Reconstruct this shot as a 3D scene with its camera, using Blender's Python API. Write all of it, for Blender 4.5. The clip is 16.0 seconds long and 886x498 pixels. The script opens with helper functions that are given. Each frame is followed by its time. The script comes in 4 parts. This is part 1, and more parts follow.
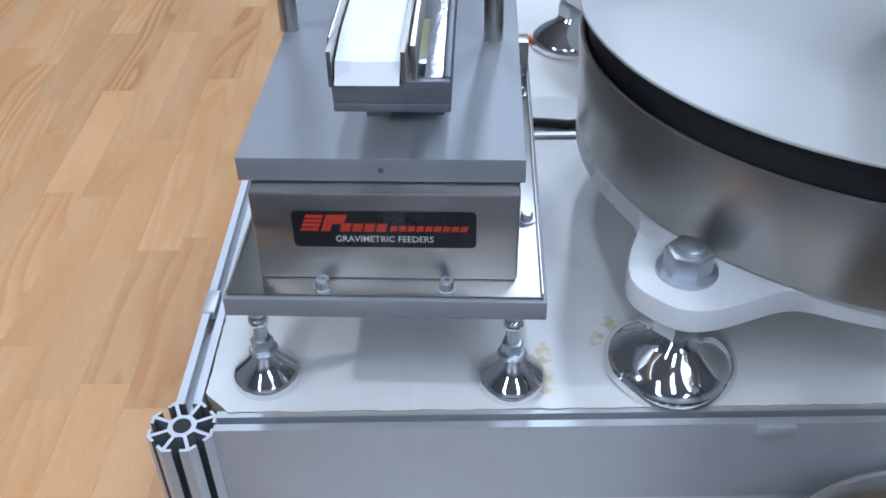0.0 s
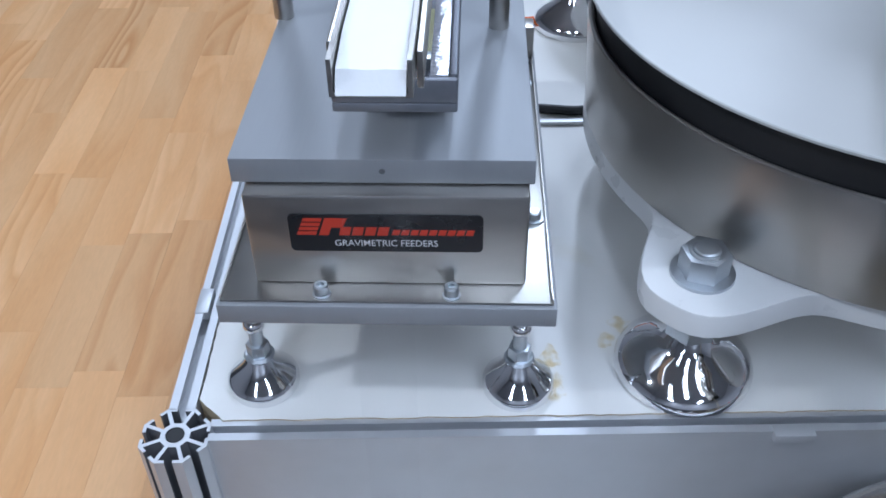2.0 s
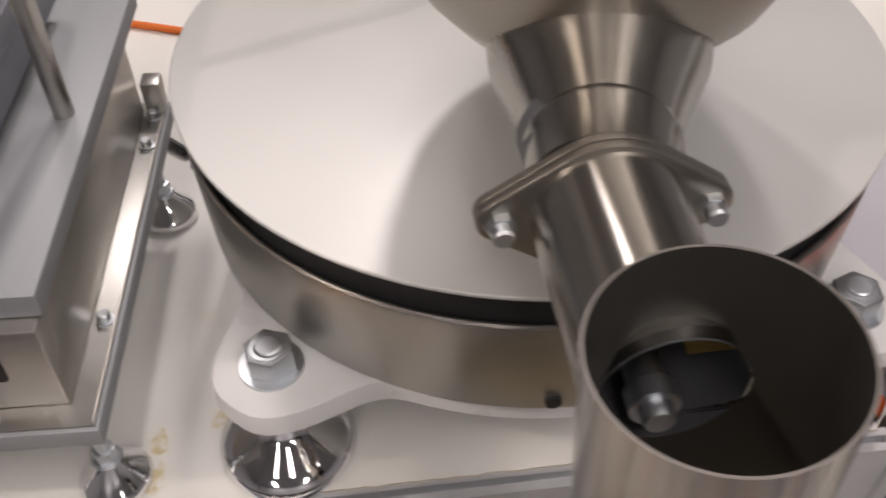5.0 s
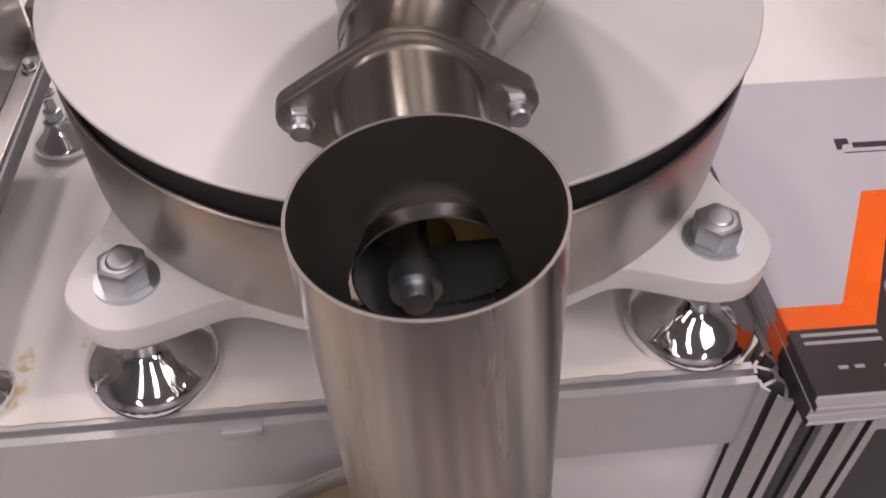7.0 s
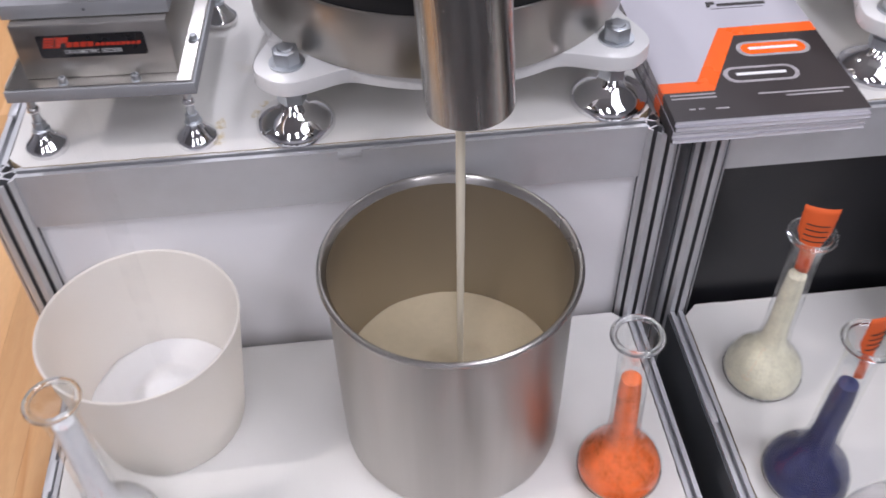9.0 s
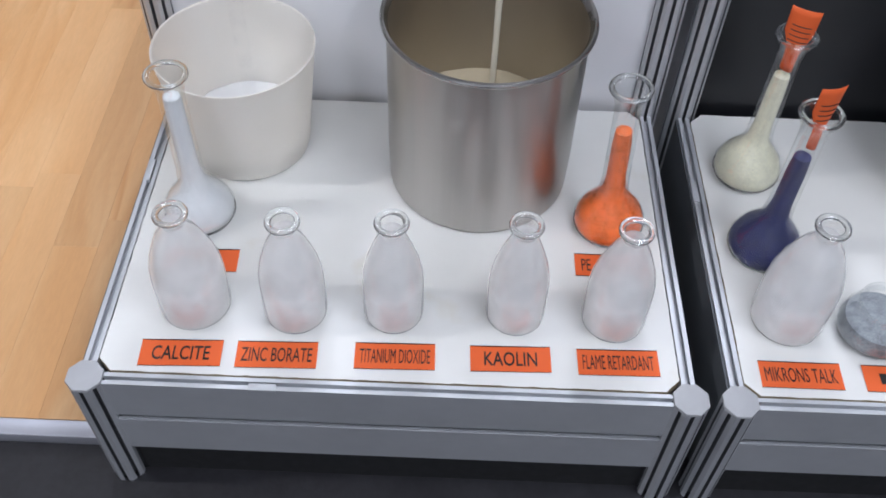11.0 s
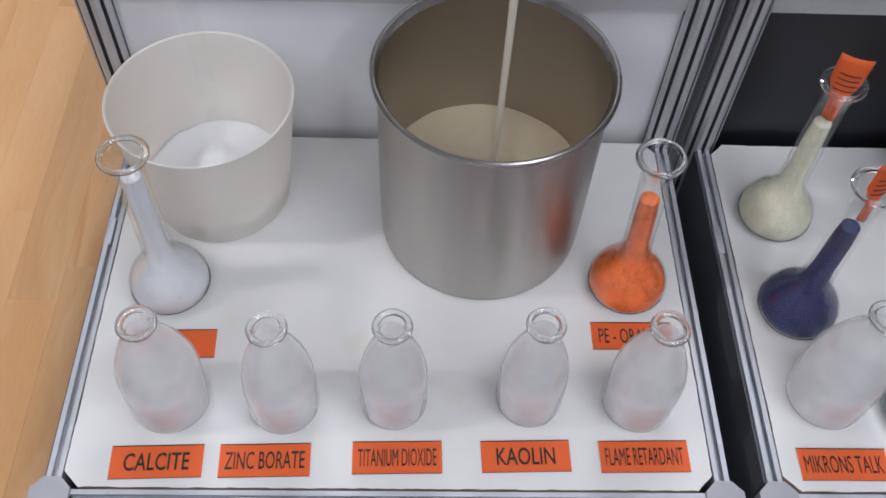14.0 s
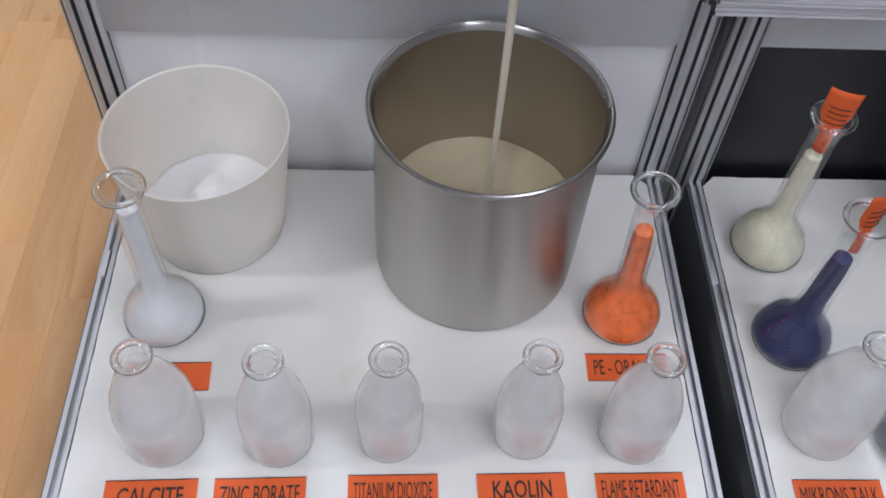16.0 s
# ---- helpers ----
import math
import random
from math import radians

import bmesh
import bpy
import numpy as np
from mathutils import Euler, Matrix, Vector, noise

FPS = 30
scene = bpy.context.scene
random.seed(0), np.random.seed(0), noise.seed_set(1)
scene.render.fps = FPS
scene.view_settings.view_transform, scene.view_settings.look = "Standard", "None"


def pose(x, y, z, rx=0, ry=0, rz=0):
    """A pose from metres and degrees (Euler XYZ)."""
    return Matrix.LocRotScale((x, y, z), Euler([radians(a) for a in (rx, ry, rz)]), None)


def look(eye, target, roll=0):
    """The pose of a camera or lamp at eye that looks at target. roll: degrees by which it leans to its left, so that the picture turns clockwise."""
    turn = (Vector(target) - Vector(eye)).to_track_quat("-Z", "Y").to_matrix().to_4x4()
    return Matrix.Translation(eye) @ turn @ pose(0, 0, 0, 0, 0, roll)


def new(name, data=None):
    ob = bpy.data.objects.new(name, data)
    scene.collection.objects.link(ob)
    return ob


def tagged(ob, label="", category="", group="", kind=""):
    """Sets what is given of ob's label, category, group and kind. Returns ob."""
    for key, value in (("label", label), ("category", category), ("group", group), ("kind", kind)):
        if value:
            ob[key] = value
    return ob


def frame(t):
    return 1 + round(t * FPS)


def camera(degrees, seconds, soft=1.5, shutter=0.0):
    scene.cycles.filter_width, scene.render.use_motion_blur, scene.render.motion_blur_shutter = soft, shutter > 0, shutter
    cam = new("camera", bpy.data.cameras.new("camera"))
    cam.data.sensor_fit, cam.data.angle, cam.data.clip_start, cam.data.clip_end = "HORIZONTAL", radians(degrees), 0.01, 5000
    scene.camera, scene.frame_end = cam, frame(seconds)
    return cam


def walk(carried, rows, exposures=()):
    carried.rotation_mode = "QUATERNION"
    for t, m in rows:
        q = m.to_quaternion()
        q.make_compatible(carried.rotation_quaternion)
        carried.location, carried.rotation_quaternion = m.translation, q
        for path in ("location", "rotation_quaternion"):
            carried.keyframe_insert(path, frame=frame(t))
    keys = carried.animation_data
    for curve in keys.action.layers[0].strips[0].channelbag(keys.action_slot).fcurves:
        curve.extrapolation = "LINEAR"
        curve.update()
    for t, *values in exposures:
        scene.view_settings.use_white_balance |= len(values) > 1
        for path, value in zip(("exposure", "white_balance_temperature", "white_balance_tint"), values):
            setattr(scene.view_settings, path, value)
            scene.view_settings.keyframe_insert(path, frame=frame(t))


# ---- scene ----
# ------------------------------------------------------------- camera
cam = camera(51.38, 16.0, soft=1.7, shutter=0.4)
walk(cam, [
    (0.0, pose(0.1639, -0.378, 0.4309, 51.92, 0.8, -0.3)),
    (0.5, pose(0.1569, -0.3575, 0.4245, 50.94, 0.18, -0.81)),
    (1.0, pose(0.1582, -0.3534, 0.4244, 50.1, 0.87, -0.09)),
    (1.5, pose(0.1595, -0.3474, 0.4286, 49.98, 0.77, -0.52)),
    (2.0, pose(0.1589, -0.3468, 0.4284, 50.15, 0.71, -0.62)),
    (2.5, pose(0.1621, -0.3517, 0.4288, 49.99, 0.72, -1.1)),
    (3.0, pose(0.1631, -0.3592, 0.4412, 50.03, 0.78, -0.39)),
    (3.5, pose(0.1623, -0.3648, 0.4403, 50.46, 1.05, 0.78)),
    (4.0, pose(0.189, -0.3519, 0.4526, 51.11, -0.58, -4.81)),
    (4.2, pose(0.2362, -0.3162, 0.4868, 48.16, -0.33, -4.21)),
    (4.5, pose(0.275, -0.3107, 0.4885, 48.72, -1.08, -5.85)),
    (5.0, pose(0.3705, -0.2854, 0.4936, 45.01, 0.74, -6.79)),
    (5.2, pose(0.3883, -0.2882, 0.4932, 44.8, 0.33, -7.2)),
    (7.3, pose(0.4443, -0.3322, 0.4694, 42.93, -0.79, -6.19)),
    (7.5, pose(0.4371, -0.3468, 0.4718, 41.82, -1.38, -7.67)),
    (8.0, pose(0.4187, -0.412, 0.4779, 38.99, -0.94, -8.01)),
    (8.5, pose(0.3902, -0.5993, 0.5157, 43.04, -1.75, -8.19)),
    (9.0, pose(0.3827, -0.7609, 0.6097, 44.71, 0.75, -6.44)),
    (9.5, pose(0.4087, -0.9334, 0.675, 45.12, -1.7, -1.72)),
    (10.0, pose(0.4297, -1.0704, 0.6423, 42.54, -1.24, 4.49)),
    (10.2, pose(0.4302, -1.0686, 0.6425, 40.73, -1.05, 4.17)),
    (12.3, pose(0.3613, -0.9174, 0.6022, 38.48, -3.06, -0.75)),
    (12.5, pose(0.3647, -0.8568, 0.6378, 34.44, -1.98, -0.2)),
    (13.0, pose(0.367, -0.8477, 0.6426, 35.2, -1.44, -0.27)),
    (13.5, pose(0.3693, -0.8383, 0.6417, 35.16, -1.71, -0.43)),
    (14.0, pose(0.3689, -0.8341, 0.639, 34.62, -2.01, -0.33)),
    (14.5, pose(0.3666, -0.8364, 0.6398, 35.06, -2.04, -0.64)),
    (15.0, pose(0.3699, -0.8422, 0.634, 35.45, -2.11, -0.78)),
    (15.5, pose(0.3752, -0.8364, 0.6378, 35.44, -2.26, -0.69)),
    (16.0, pose(0.3612, -0.8333, 0.6422, 36.48, -2.53, -0.83)),
], exposures=[
    (0.0, -0.30, 5170, 10), (3.6, -0.30, 5170, 10), (4.1, -0.28, 5020, 8), (4.6, -0.40, 6150, 14), (5.2, -0.42, 7450, 22),
    (7.3, -0.40, 7050, 29), (7.9, 0.02, 6550, 25), (8.5, -0.03, 6540, 23), (9.5, -0.12, 5850, 17), (10.2, -0.10, 5780, 12), (12.4, -0.50, 6000, 15), (16.0, -0.50, 6000, 15)])

# ------------------------------------------------------------- light
hall_air = bpy.data.worlds.new("hall_air")
scene.world = hall_air
hall_air.use_nodes = True
hall_air.node_tree.nodes["Background"].inputs[0].default_value = (0.85, 0.9, 1.0, 1)
hall_air.node_tree.nodes["Background"].inputs[1].default_value = 0.25


def lamp(name, eye, target, size, watts, colour):
    data = bpy.data.lights.new(name, "AREA")
    data.shape, data.size, data.energy, data.color = "DISK", size, watts, colour
    ob = new(name, data)
    ob.matrix_world = look(eye, target)
    return ob


lamp("hall_spot", (-1.69, -0.53, 2.14), (0.25, -0.1, -0.1), 0.11, 27.0, (1.0, 0.96, 0.9))
lamp("hall_spot", (0.58, 2.75, 2.95), (0.40, 0.1, 0.0), 0.24, 45, (0.95, 0.97, 1.0))
# Unseen strips added as hall light; the right one follows the brighter right side.
for lx, ly, watts, wide, long in ((-0.9, -2.0, 11, 0.25, 1.2), (0.35, -2.0, 17, 0.25, 1.2), (1.75, -1.3, 52, 1.1, 1.6)):
    fill_strip = lamp("unseen_fill_strip", (lx, ly, 3.0), (lx * 0.6, -0.2, -0.1), wide, watts, (0.96, 0.98, 1.0))
    fill_strip.data.shape, fill_strip.data.size_y = "RECTANGLE", long
# Two more unseen strips, added to fill from the front.
for lx in (-1.8, 2.0):
    fill_strip = lamp("unseen_fill_strip", (lx, -4.4, 3.3), (lx, -4.3, 0.0), 0.3, 60, (0.97, 0.98, 1.0))
    fill_strip.data.shape, fill_strip.data.size_y = "RECTANGLE", 1.5
# Unseen pair at the back, added as overhead fill.
for lx in (-0.4, 1.5):
    fill_strip = lamp("unseen_fill_strip", (lx, 2.5, 3.3), (lx, 2.4, 0.0), 0.3, 46, (0.96, 0.98, 1.0))
    fill_strip.data.shape, fill_strip.data.size_y = "RECTANGLE", 1.5

# ------------------------------------------------------------- materials


def material(name, colour, rough=0.5, metal=0.0, vary=0.06, scale=30.0, stretch=(1, 1, 1), bump=0.0, bump_scale=0.0,
             rough_vary=0.08, coat=0.0, spec=0.5, island=0.0):
    """Principled material with two scales of colour variation, roughness variation and a little relief."""
    m = bpy.data.materials.new(name)
    m.use_nodes = True
    nt = m.node_tree
    b = nt.nodes["Principled BSDF"]
    b.inputs["Metallic"].default_value = metal
    b.inputs["Coat Weight"].default_value = coat
    b.inputs["Specular IOR Level"].default_value = spec
    tc = nt.nodes.new("ShaderNodeTexCoord")
    mp = nt.nodes.new("ShaderNodeMapping")
    mp.inputs["Scale"].default_value = stretch
    nt.links.new(tc.outputs["Object"], mp.inputs[0])
    fine = nt.nodes.new("ShaderNodeTexNoise")
    fine.inputs["Scale"].default_value = scale
    fine.inputs["Detail"].default_value = 6
    broad = nt.nodes.new("ShaderNodeTexNoise")
    broad.inputs["Scale"].default_value = scale * 0.13
    broad.inputs["Detail"].default_value = 3
    nt.links.new(mp.outputs[0], fine.inputs["Vector"])
    nt.links.new(mp.outputs[0], broad.inputs["Vector"])
    add = nt.nodes.new("ShaderNodeMath")
    add.operation = "ADD"
    nt.links.new(fine.outputs["Fac"], add.inputs[0])
    nt.links.new(broad.outputs["Fac"], add.inputs[1])
    rng = nt.nodes.new("ShaderNodeMapRange")
    rng.inputs["From Min"].default_value, rng.inputs["From Max"].default_value = 0.6, 1.4
    rng.inputs["To Min"].default_value, rng.inputs["To Max"].default_value = 1 - vary, 1 + vary
    nt.links.new(add.outputs[0], rng.inputs["Value"])
    mul = nt.nodes.new("ShaderNodeMix")
    mul.data_type, mul.blend_type = "RGBA", "MULTIPLY"
    mul.inputs["Factor"].default_value = 1
    mul.inputs["A"].default_value = (*colour, 1)
    nt.links.new(rng.outputs[0], mul.inputs["B"])
    nt.links.new(mul.outputs["Result"], b.inputs["Base Color"])
    rr = nt.nodes.new("ShaderNodeMapRange")
    rr.inputs["From Min"].default_value, rr.inputs["From Max"].default_value = 0.6, 1.4
    rr.inputs["To Min"].default_value, rr.inputs["To Max"].default_value = max(rough - rough_vary, 0.02), rough + rough_vary
    nt.links.new(add.outputs[0], rr.inputs["Value"])
    nt.links.new(rr.outputs[0], b.inputs["Roughness"])
    if bump:
        bn = nt.nodes.new("ShaderNodeTexNoise")
        bn.inputs["Scale"].default_value = bump_scale or scale
        bn.inputs["Detail"].default_value = 4
        nt.links.new(mp.outputs[0], bn.inputs["Vector"])
        bp = nt.nodes.new("ShaderNodeBump")
        bp.inputs["Strength"].default_value = bump
        bp.inputs["Distance"].default_value = 0.001
        nt.links.new(bn.outputs["Fac"], bp.inputs["Height"])
        nt.links.new(bp.outputs[0], b.inputs["Normal"])
    return m


def clear_glass(name, tint, gloss=0.9, rough=0.045):
    """Thin clear glass: lets light through and mirrors at the rim."""
    m = bpy.data.materials.new(name)
    m.use_nodes = True
    nt = m.node_tree
    nt.nodes.remove(nt.nodes["Principled BSDF"])
    out = nt.nodes["Material Output"]
    tr = nt.nodes.new("ShaderNodeBsdfTransparent")
    tr.inputs[0].default_value = (*tint, 1)
    gl = nt.nodes.new("ShaderNodeBsdfGlossy")
    gl.inputs["Roughness"].default_value = rough
    gl.inputs[0].default_value = (gloss, gloss, gloss, 1)
    lw = nt.nodes.new("ShaderNodeLayerWeight")
    lw.inputs[0].default_value = 0.5
    pw = nt.nodes.new("ShaderNodeMath")
    pw.operation = "POWER"
    pw.inputs[1].default_value = 3.0
    nt.links.new(lw.outputs["Facing"], pw.inputs[0])
    fr = nt.nodes.new("ShaderNodeMath")
    fr.operation = "MULTIPLY_ADD"
    fr.inputs[1].default_value, fr.inputs[2].default_value = 0.40, 0.07
    nt.links.new(pw.outputs[0], fr.inputs[0])
    mx = nt.nodes.new("ShaderNodeMixShader")
    nt.links.new(fr.outputs[0], mx.inputs[0])
    nt.links.new(tr.outputs[0], mx.inputs[1])
    nt.links.new(gl.outputs[0], mx.inputs[2])
    nt.links.new(mx.outputs[0], out.inputs[0])
    return m


def dusty_film(name, colour, low, high, scale):
    """Powder clinging to the inside of a glass, thin and patchy."""
    m = bpy.data.materials.new(name)
    m.use_nodes = True
    nt = m.node_tree
    nt.nodes.remove(nt.nodes["Principled BSDF"])
    out = nt.nodes["Material Output"]
    tr = nt.nodes.new("ShaderNodeBsdfTransparent")
    df = nt.nodes.new("ShaderNodeBsdfDiffuse")
    df.inputs[0].default_value = (*colour, 1)
    tl = nt.nodes.new("ShaderNodeBsdfTranslucent")
    tl.inputs[0].default_value = (*colour, 1)
    mid = nt.nodes.new("ShaderNodeMixShader")
    mid.inputs[0].default_value = 0.45
    nt.links.new(df.outputs[0], mid.inputs[1])
    nt.links.new(tl.outputs[0], mid.inputs[2])
    tc = nt.nodes.new("ShaderNodeTexCoord")
    ns = nt.nodes.new("ShaderNodeTexNoise")
    ns.inputs["Scale"].default_value = scale
    ns.inputs["Detail"].default_value = 5
    nt.links.new(tc.outputs["Object"], ns.inputs["Vector"])
    rg = nt.nodes.new("ShaderNodeMapRange")
    rg.inputs["From Min"].default_value, rg.inputs["From Max"].default_value = 0.35, 0.65
    rg.inputs["To Min"].default_value, rg.inputs["To Max"].default_value = low, high
    nt.links.new(ns.outputs["Fac"], rg.inputs["Value"])
    mx = nt.nodes.new("ShaderNodeMixShader")
    nt.links.new(rg.outputs[0], mx.inputs[0])
    nt.links.new(tr.outputs[0], mx.inputs[1])
    nt.links.new(mid.outputs[0], mx.inputs[2])
    nt.links.new(mx.outputs[0], out.inputs[0])
    return m


def parquet_wood():
    """Pale beech strips: grain along y, each strip its own tone."""
    m = bpy.data.materials.new("parquet_wood")
    m.use_nodes = True
    nt = m.node_tree
    b = nt.nodes["Principled BSDF"]
    info = nt.nodes.new("ShaderNodeObjectInfo")
    tc = nt.nodes.new("ShaderNodeTexCoord")
    off = nt.nodes.new("ShaderNodeVectorMath")
    off.operation = "MULTIPLY_ADD"
    off.inputs[1].default_value = (1, 1, 1)
    comb = nt.nodes.new("ShaderNodeCombineXYZ")
    k = nt.nodes.new("ShaderNodeMath")
    k.operation = "MULTIPLY"
    k.inputs[1].default_value = 37.0
    nt.links.new(info.outputs["Random"], k.inputs[0])
    nt.links.new(k.outputs[0], comb.inputs[0])
    nt.links.new(k.outputs[0], comb.inputs[1])
    nt.links.new(tc.outputs["Object"], off.inputs[0])
    nt.links.new(comb.outputs[0], off.inputs[2])
    mp = nt.nodes.new("ShaderNodeMapping")
    mp.inputs["Scale"].default_value = (1, 0.16, 1)
    nt.links.new(off.outputs[0], mp.inputs[0])
    bend = nt.nodes.new("ShaderNodeTexNoise")
    bend.inputs["Scale"].default_value = 7
    bend.inputs["Detail"].default_value = 2
    nt.links.new(mp.outputs[0], bend.inputs["Vector"])
    sep = nt.nodes.new("ShaderNodeSeparateXYZ")
    nt.links.new(off.outputs[0], sep.inputs[0])
    across = nt.nodes.new("ShaderNodeMath")
    across.operation = "MULTIPLY"
    across.inputs[1].default_value = 24.0
    nt.links.new(sep.outputs[0], across.inputs[0])
    rings = nt.nodes.new("ShaderNodeMath")
    rings.operation = "MULTIPLY_ADD"
    rings.inputs[1].default_value = 11.0
    nt.links.new(bend.outputs["Fac"], rings.inputs[0])
    nt.links.new(across.outputs[0], rings.inputs[2])
    saw = nt.nodes.new("ShaderNodeMath")
    saw.operation = "FRACT"
    nt.links.new(rings.outputs[0], saw.inputs[0])
    line = nt.nodes.new("ShaderNodeValToRGB")
    line.color_ramp.elements[0].position, line.color_ramp.elements[0].color = 0.0, (0, 0, 0, 1)
    line.color_ramp.elements[1].position, line.color_ramp.elements[1].color = 1.0, (0, 0, 0, 1)
    peak = line.color_ramp.elements.new(0.82)
    peak.color = (1, 1, 1, 1)
    foot = line.color_ramp.elements.new(0.25)
    foot.color = (0.08, 0.08, 0.08, 1)
    nt.links.new(saw.outputs[0], line.inputs[0])
    bold = nt.nodes.new("ShaderNodeMath")
    bold.operation = "MULTIPLY"
    bold.inputs[1].default_value = 7.31
    nt.links.new(info.outputs["Random"], bold.inputs[0])
    wrap = nt.nodes.new("ShaderNodeMath")
    wrap.operation = "FRACT"
    nt.links.new(bold.outputs[0], wrap.inputs[0])
    soft_bold = nt.nodes.new("ShaderNodeMath")
    soft_bold.operation = "POWER"
    soft_bold.inputs[1].default_value = 2.6
    nt.links.new(wrap.outputs[0], soft_bold.inputs[0])
    figure = nt.nodes.new("ShaderNodeMath")
    figure.operation = "MULTIPLY"
    nt.links.new(line.outputs[0], figure.inputs[0])
    nt.links.new(soft_bold.outputs[0], figure.inputs[1])
    wave = nt.nodes.new("ShaderNodeTexNoise")
    wave.inputs["Scale"].default_value = 11
    wave.inputs["Detail"].default_value = 4
    wave.inputs["Distortion"].default_value = 0.8
    fib = nt.nodes.new("ShaderNodeTexNoise")
    fib.inputs["Scale"].default_value = 320
    fib.inputs["Detail"].default_value = 3
    nt.links.new(mp.outputs[0], wave.inputs["Vector"])
    nt.links.new(mp.outputs[0], fib.inputs["Vector"])
    pale = nt.nodes.new("ShaderNodeValToRGB")
    pale.color_ramp.elements[0].position, pale.color_ramp.elements[0].color = 0.34, (0.635, 0.345, 0.142, 1)
    pale.color_ramp.elements[1].position, pale.color_ramp.elements[1].color = 0.64, (0.70, 0.425, 0.205, 1)
    nt.links.new(wave.outputs["Fac"], pale.inputs[0])
    ramp = nt.nodes.new("ShaderNodeMix")
    ramp.data_type = "RGBA"
    ramp.inputs["B"].default_value = (0.53, 0.25, 0.08, 1)
    nt.links.new(figure.outputs[0], ramp.inputs["Factor"])
    nt.links.new(pale.outputs[0], ramp.inputs["A"])
    tone = nt.nodes.new("ShaderNodeMapRange")
    tone.inputs["To Min"].default_value, tone.inputs["To Max"].default_value = 0.88, 1.08
    nt.links.new(info.outputs["Random"], tone.inputs["Value"])
    f2 = nt.nodes.new("ShaderNodeMapRange")
    f2.inputs["From Min"].default_value, f2.inputs["From Max"].default_value = 0.3, 0.7
    f2.inputs["To Min"].default_value, f2.inputs["To Max"].default_value = 0.96, 1.03
    nt.links.new(fib.outputs["Fac"], f2.inputs["Value"])
    both = nt.nodes.new("ShaderNodeMath")
    both.operation = "MULTIPLY"
    nt.links.new(tone.outputs[0], both.inputs[0])
    nt.links.new(f2.outputs[0], both.inputs[1])
    mul = nt.nodes.new("ShaderNodeMix")
    mul.data_type, mul.blend_type = "RGBA", "MULTIPLY"
    mul.inputs["Factor"].default_value = 1
    nt.links.new(ramp.outputs["Result"], mul.inputs["A"])
    nt.links.new(both.outputs[0], mul.inputs["B"])
    nt.links.new(mul.outputs["Result"], b.inputs["Base Color"])
    b.inputs["Roughness"].default_value = 0.42
    return m


def stained_board():
    """White melamine with faint dust and a few yellowish spill marks."""
    m = material("white_melamine", (0.75, 0.738, 0.705), 0.42, vary=0.03, scale=25, rough_vary=0.1)
    nt = m.node_tree
    b = nt.nodes["Principled BSDF"]
    src = b.inputs["Base Color"].links[0].from_socket
    tc = nt.nodes.new("ShaderNodeTexCoord")
    ns = nt.nodes.new("ShaderNodeTexNoise")
    ns.inputs["Scale"].default_value = 9
    ns.inputs["Detail"].default_value = 7
    nt.links.new(tc.outputs["Object"], ns.inputs["Vector"])
    rg = nt.nodes.new("ShaderNodeMapRange")
    rg.inputs["From Min"].default_value, rg.inputs["From Max"].default_value = 0.63, 0.72
    rg.inputs["To Max"].default_value = 0.35
    nt.links.new(ns.outputs["Fac"], rg.inputs["Value"])
    mx = nt.nodes.new("ShaderNodeMix")
    mx.data_type = "RGBA"
    mx.inputs["B"].default_value = (0.62, 0.55, 0.40, 1)
    nt.links.new(rg.outputs[0], mx.inputs["Factor"])
    nt.links.new(src, mx.inputs["A"])
    nt.links.new(mx.outputs["Result"], b.inputs["Base Color"])
    return m


ALU = material("anodised_aluminium", (0.62, 0.63, 0.65), 0.50, 0.65, 0.05, 60, (1, 1, 1), rough_vary=0.06)
# Dark grey puts shade into slots, bore and hole; the drive feet share it.
SLOT = material("slot_shade_grey", (0.14, 0.145, 0.155), 0.6, 0.3, 0.1, 60)
CUT = material("sawn_aluminium", (0.88, 0.88, 0.90), 0.32, 0.85, 0.12, 900, bump=0.6, bump_scale=1500)
PLATE = material("milled_aluminium", (0.34, 0.35, 0.365), 0.60, 0.40, 0.05, 90, (6, 0.3, 1), bump=0.03, bump_scale=400, rough_vary=0.06)
STEEL = material("brushed_stainless", (0.47, 0.45, 0.42), 0.33, 1.0, 0.07, 14, (1, 1, 2), bump=0.02, bump_scale=500, rough_vary=0.05)
STEEL_V = material("brushed_stainless_tube", (0.47, 0.45, 0.42), 0.24, 1.0, 0.09, 120, (1, 1, 0.05), bump=0.03, bump_scale=700, rough_vary=0.06)
STEEL_POT = material("satin_stainless_pot", (0.47, 0.45, 0.425), 0.31, 1.0, 0.13, 40, (1, 1, 0.03), bump=0.02, bump_scale=500, rough_vary=0.05)
POT_RIM = material("rolled_pot_rim", (0.52, 0.505, 0.48), 0.26, 1.0, 0.03, 20, rough_vary=0.03)
HAMMERED = material("hammered_clear_plastic", (0.50, 0.51, 0.56), 0.14, 0.6, 0.10, 300, bump=1.0, bump_scale=220)
SHEET = material("folded_stainless_sheet", (0.56, 0.54, 0.51), 0.36, 1.0, 0.07, 40, (1, 1, 3), bump=0.05, bump_scale=300, rough_vary=0.08)
PAN = material("satin_stainless_pan", (0.40, 0.39, 0.37), 0.34, 1.0, 0.06, 40, bump=0.03, bump_scale=200, rough_vary=0.05)
# Same steel as the tube, darkened for the shade inside it.
TUBE_SHADE = material("shaded_tube_inside", (0.075, 0.072, 0.064), 0.55, 0.6, 0.12, 60)
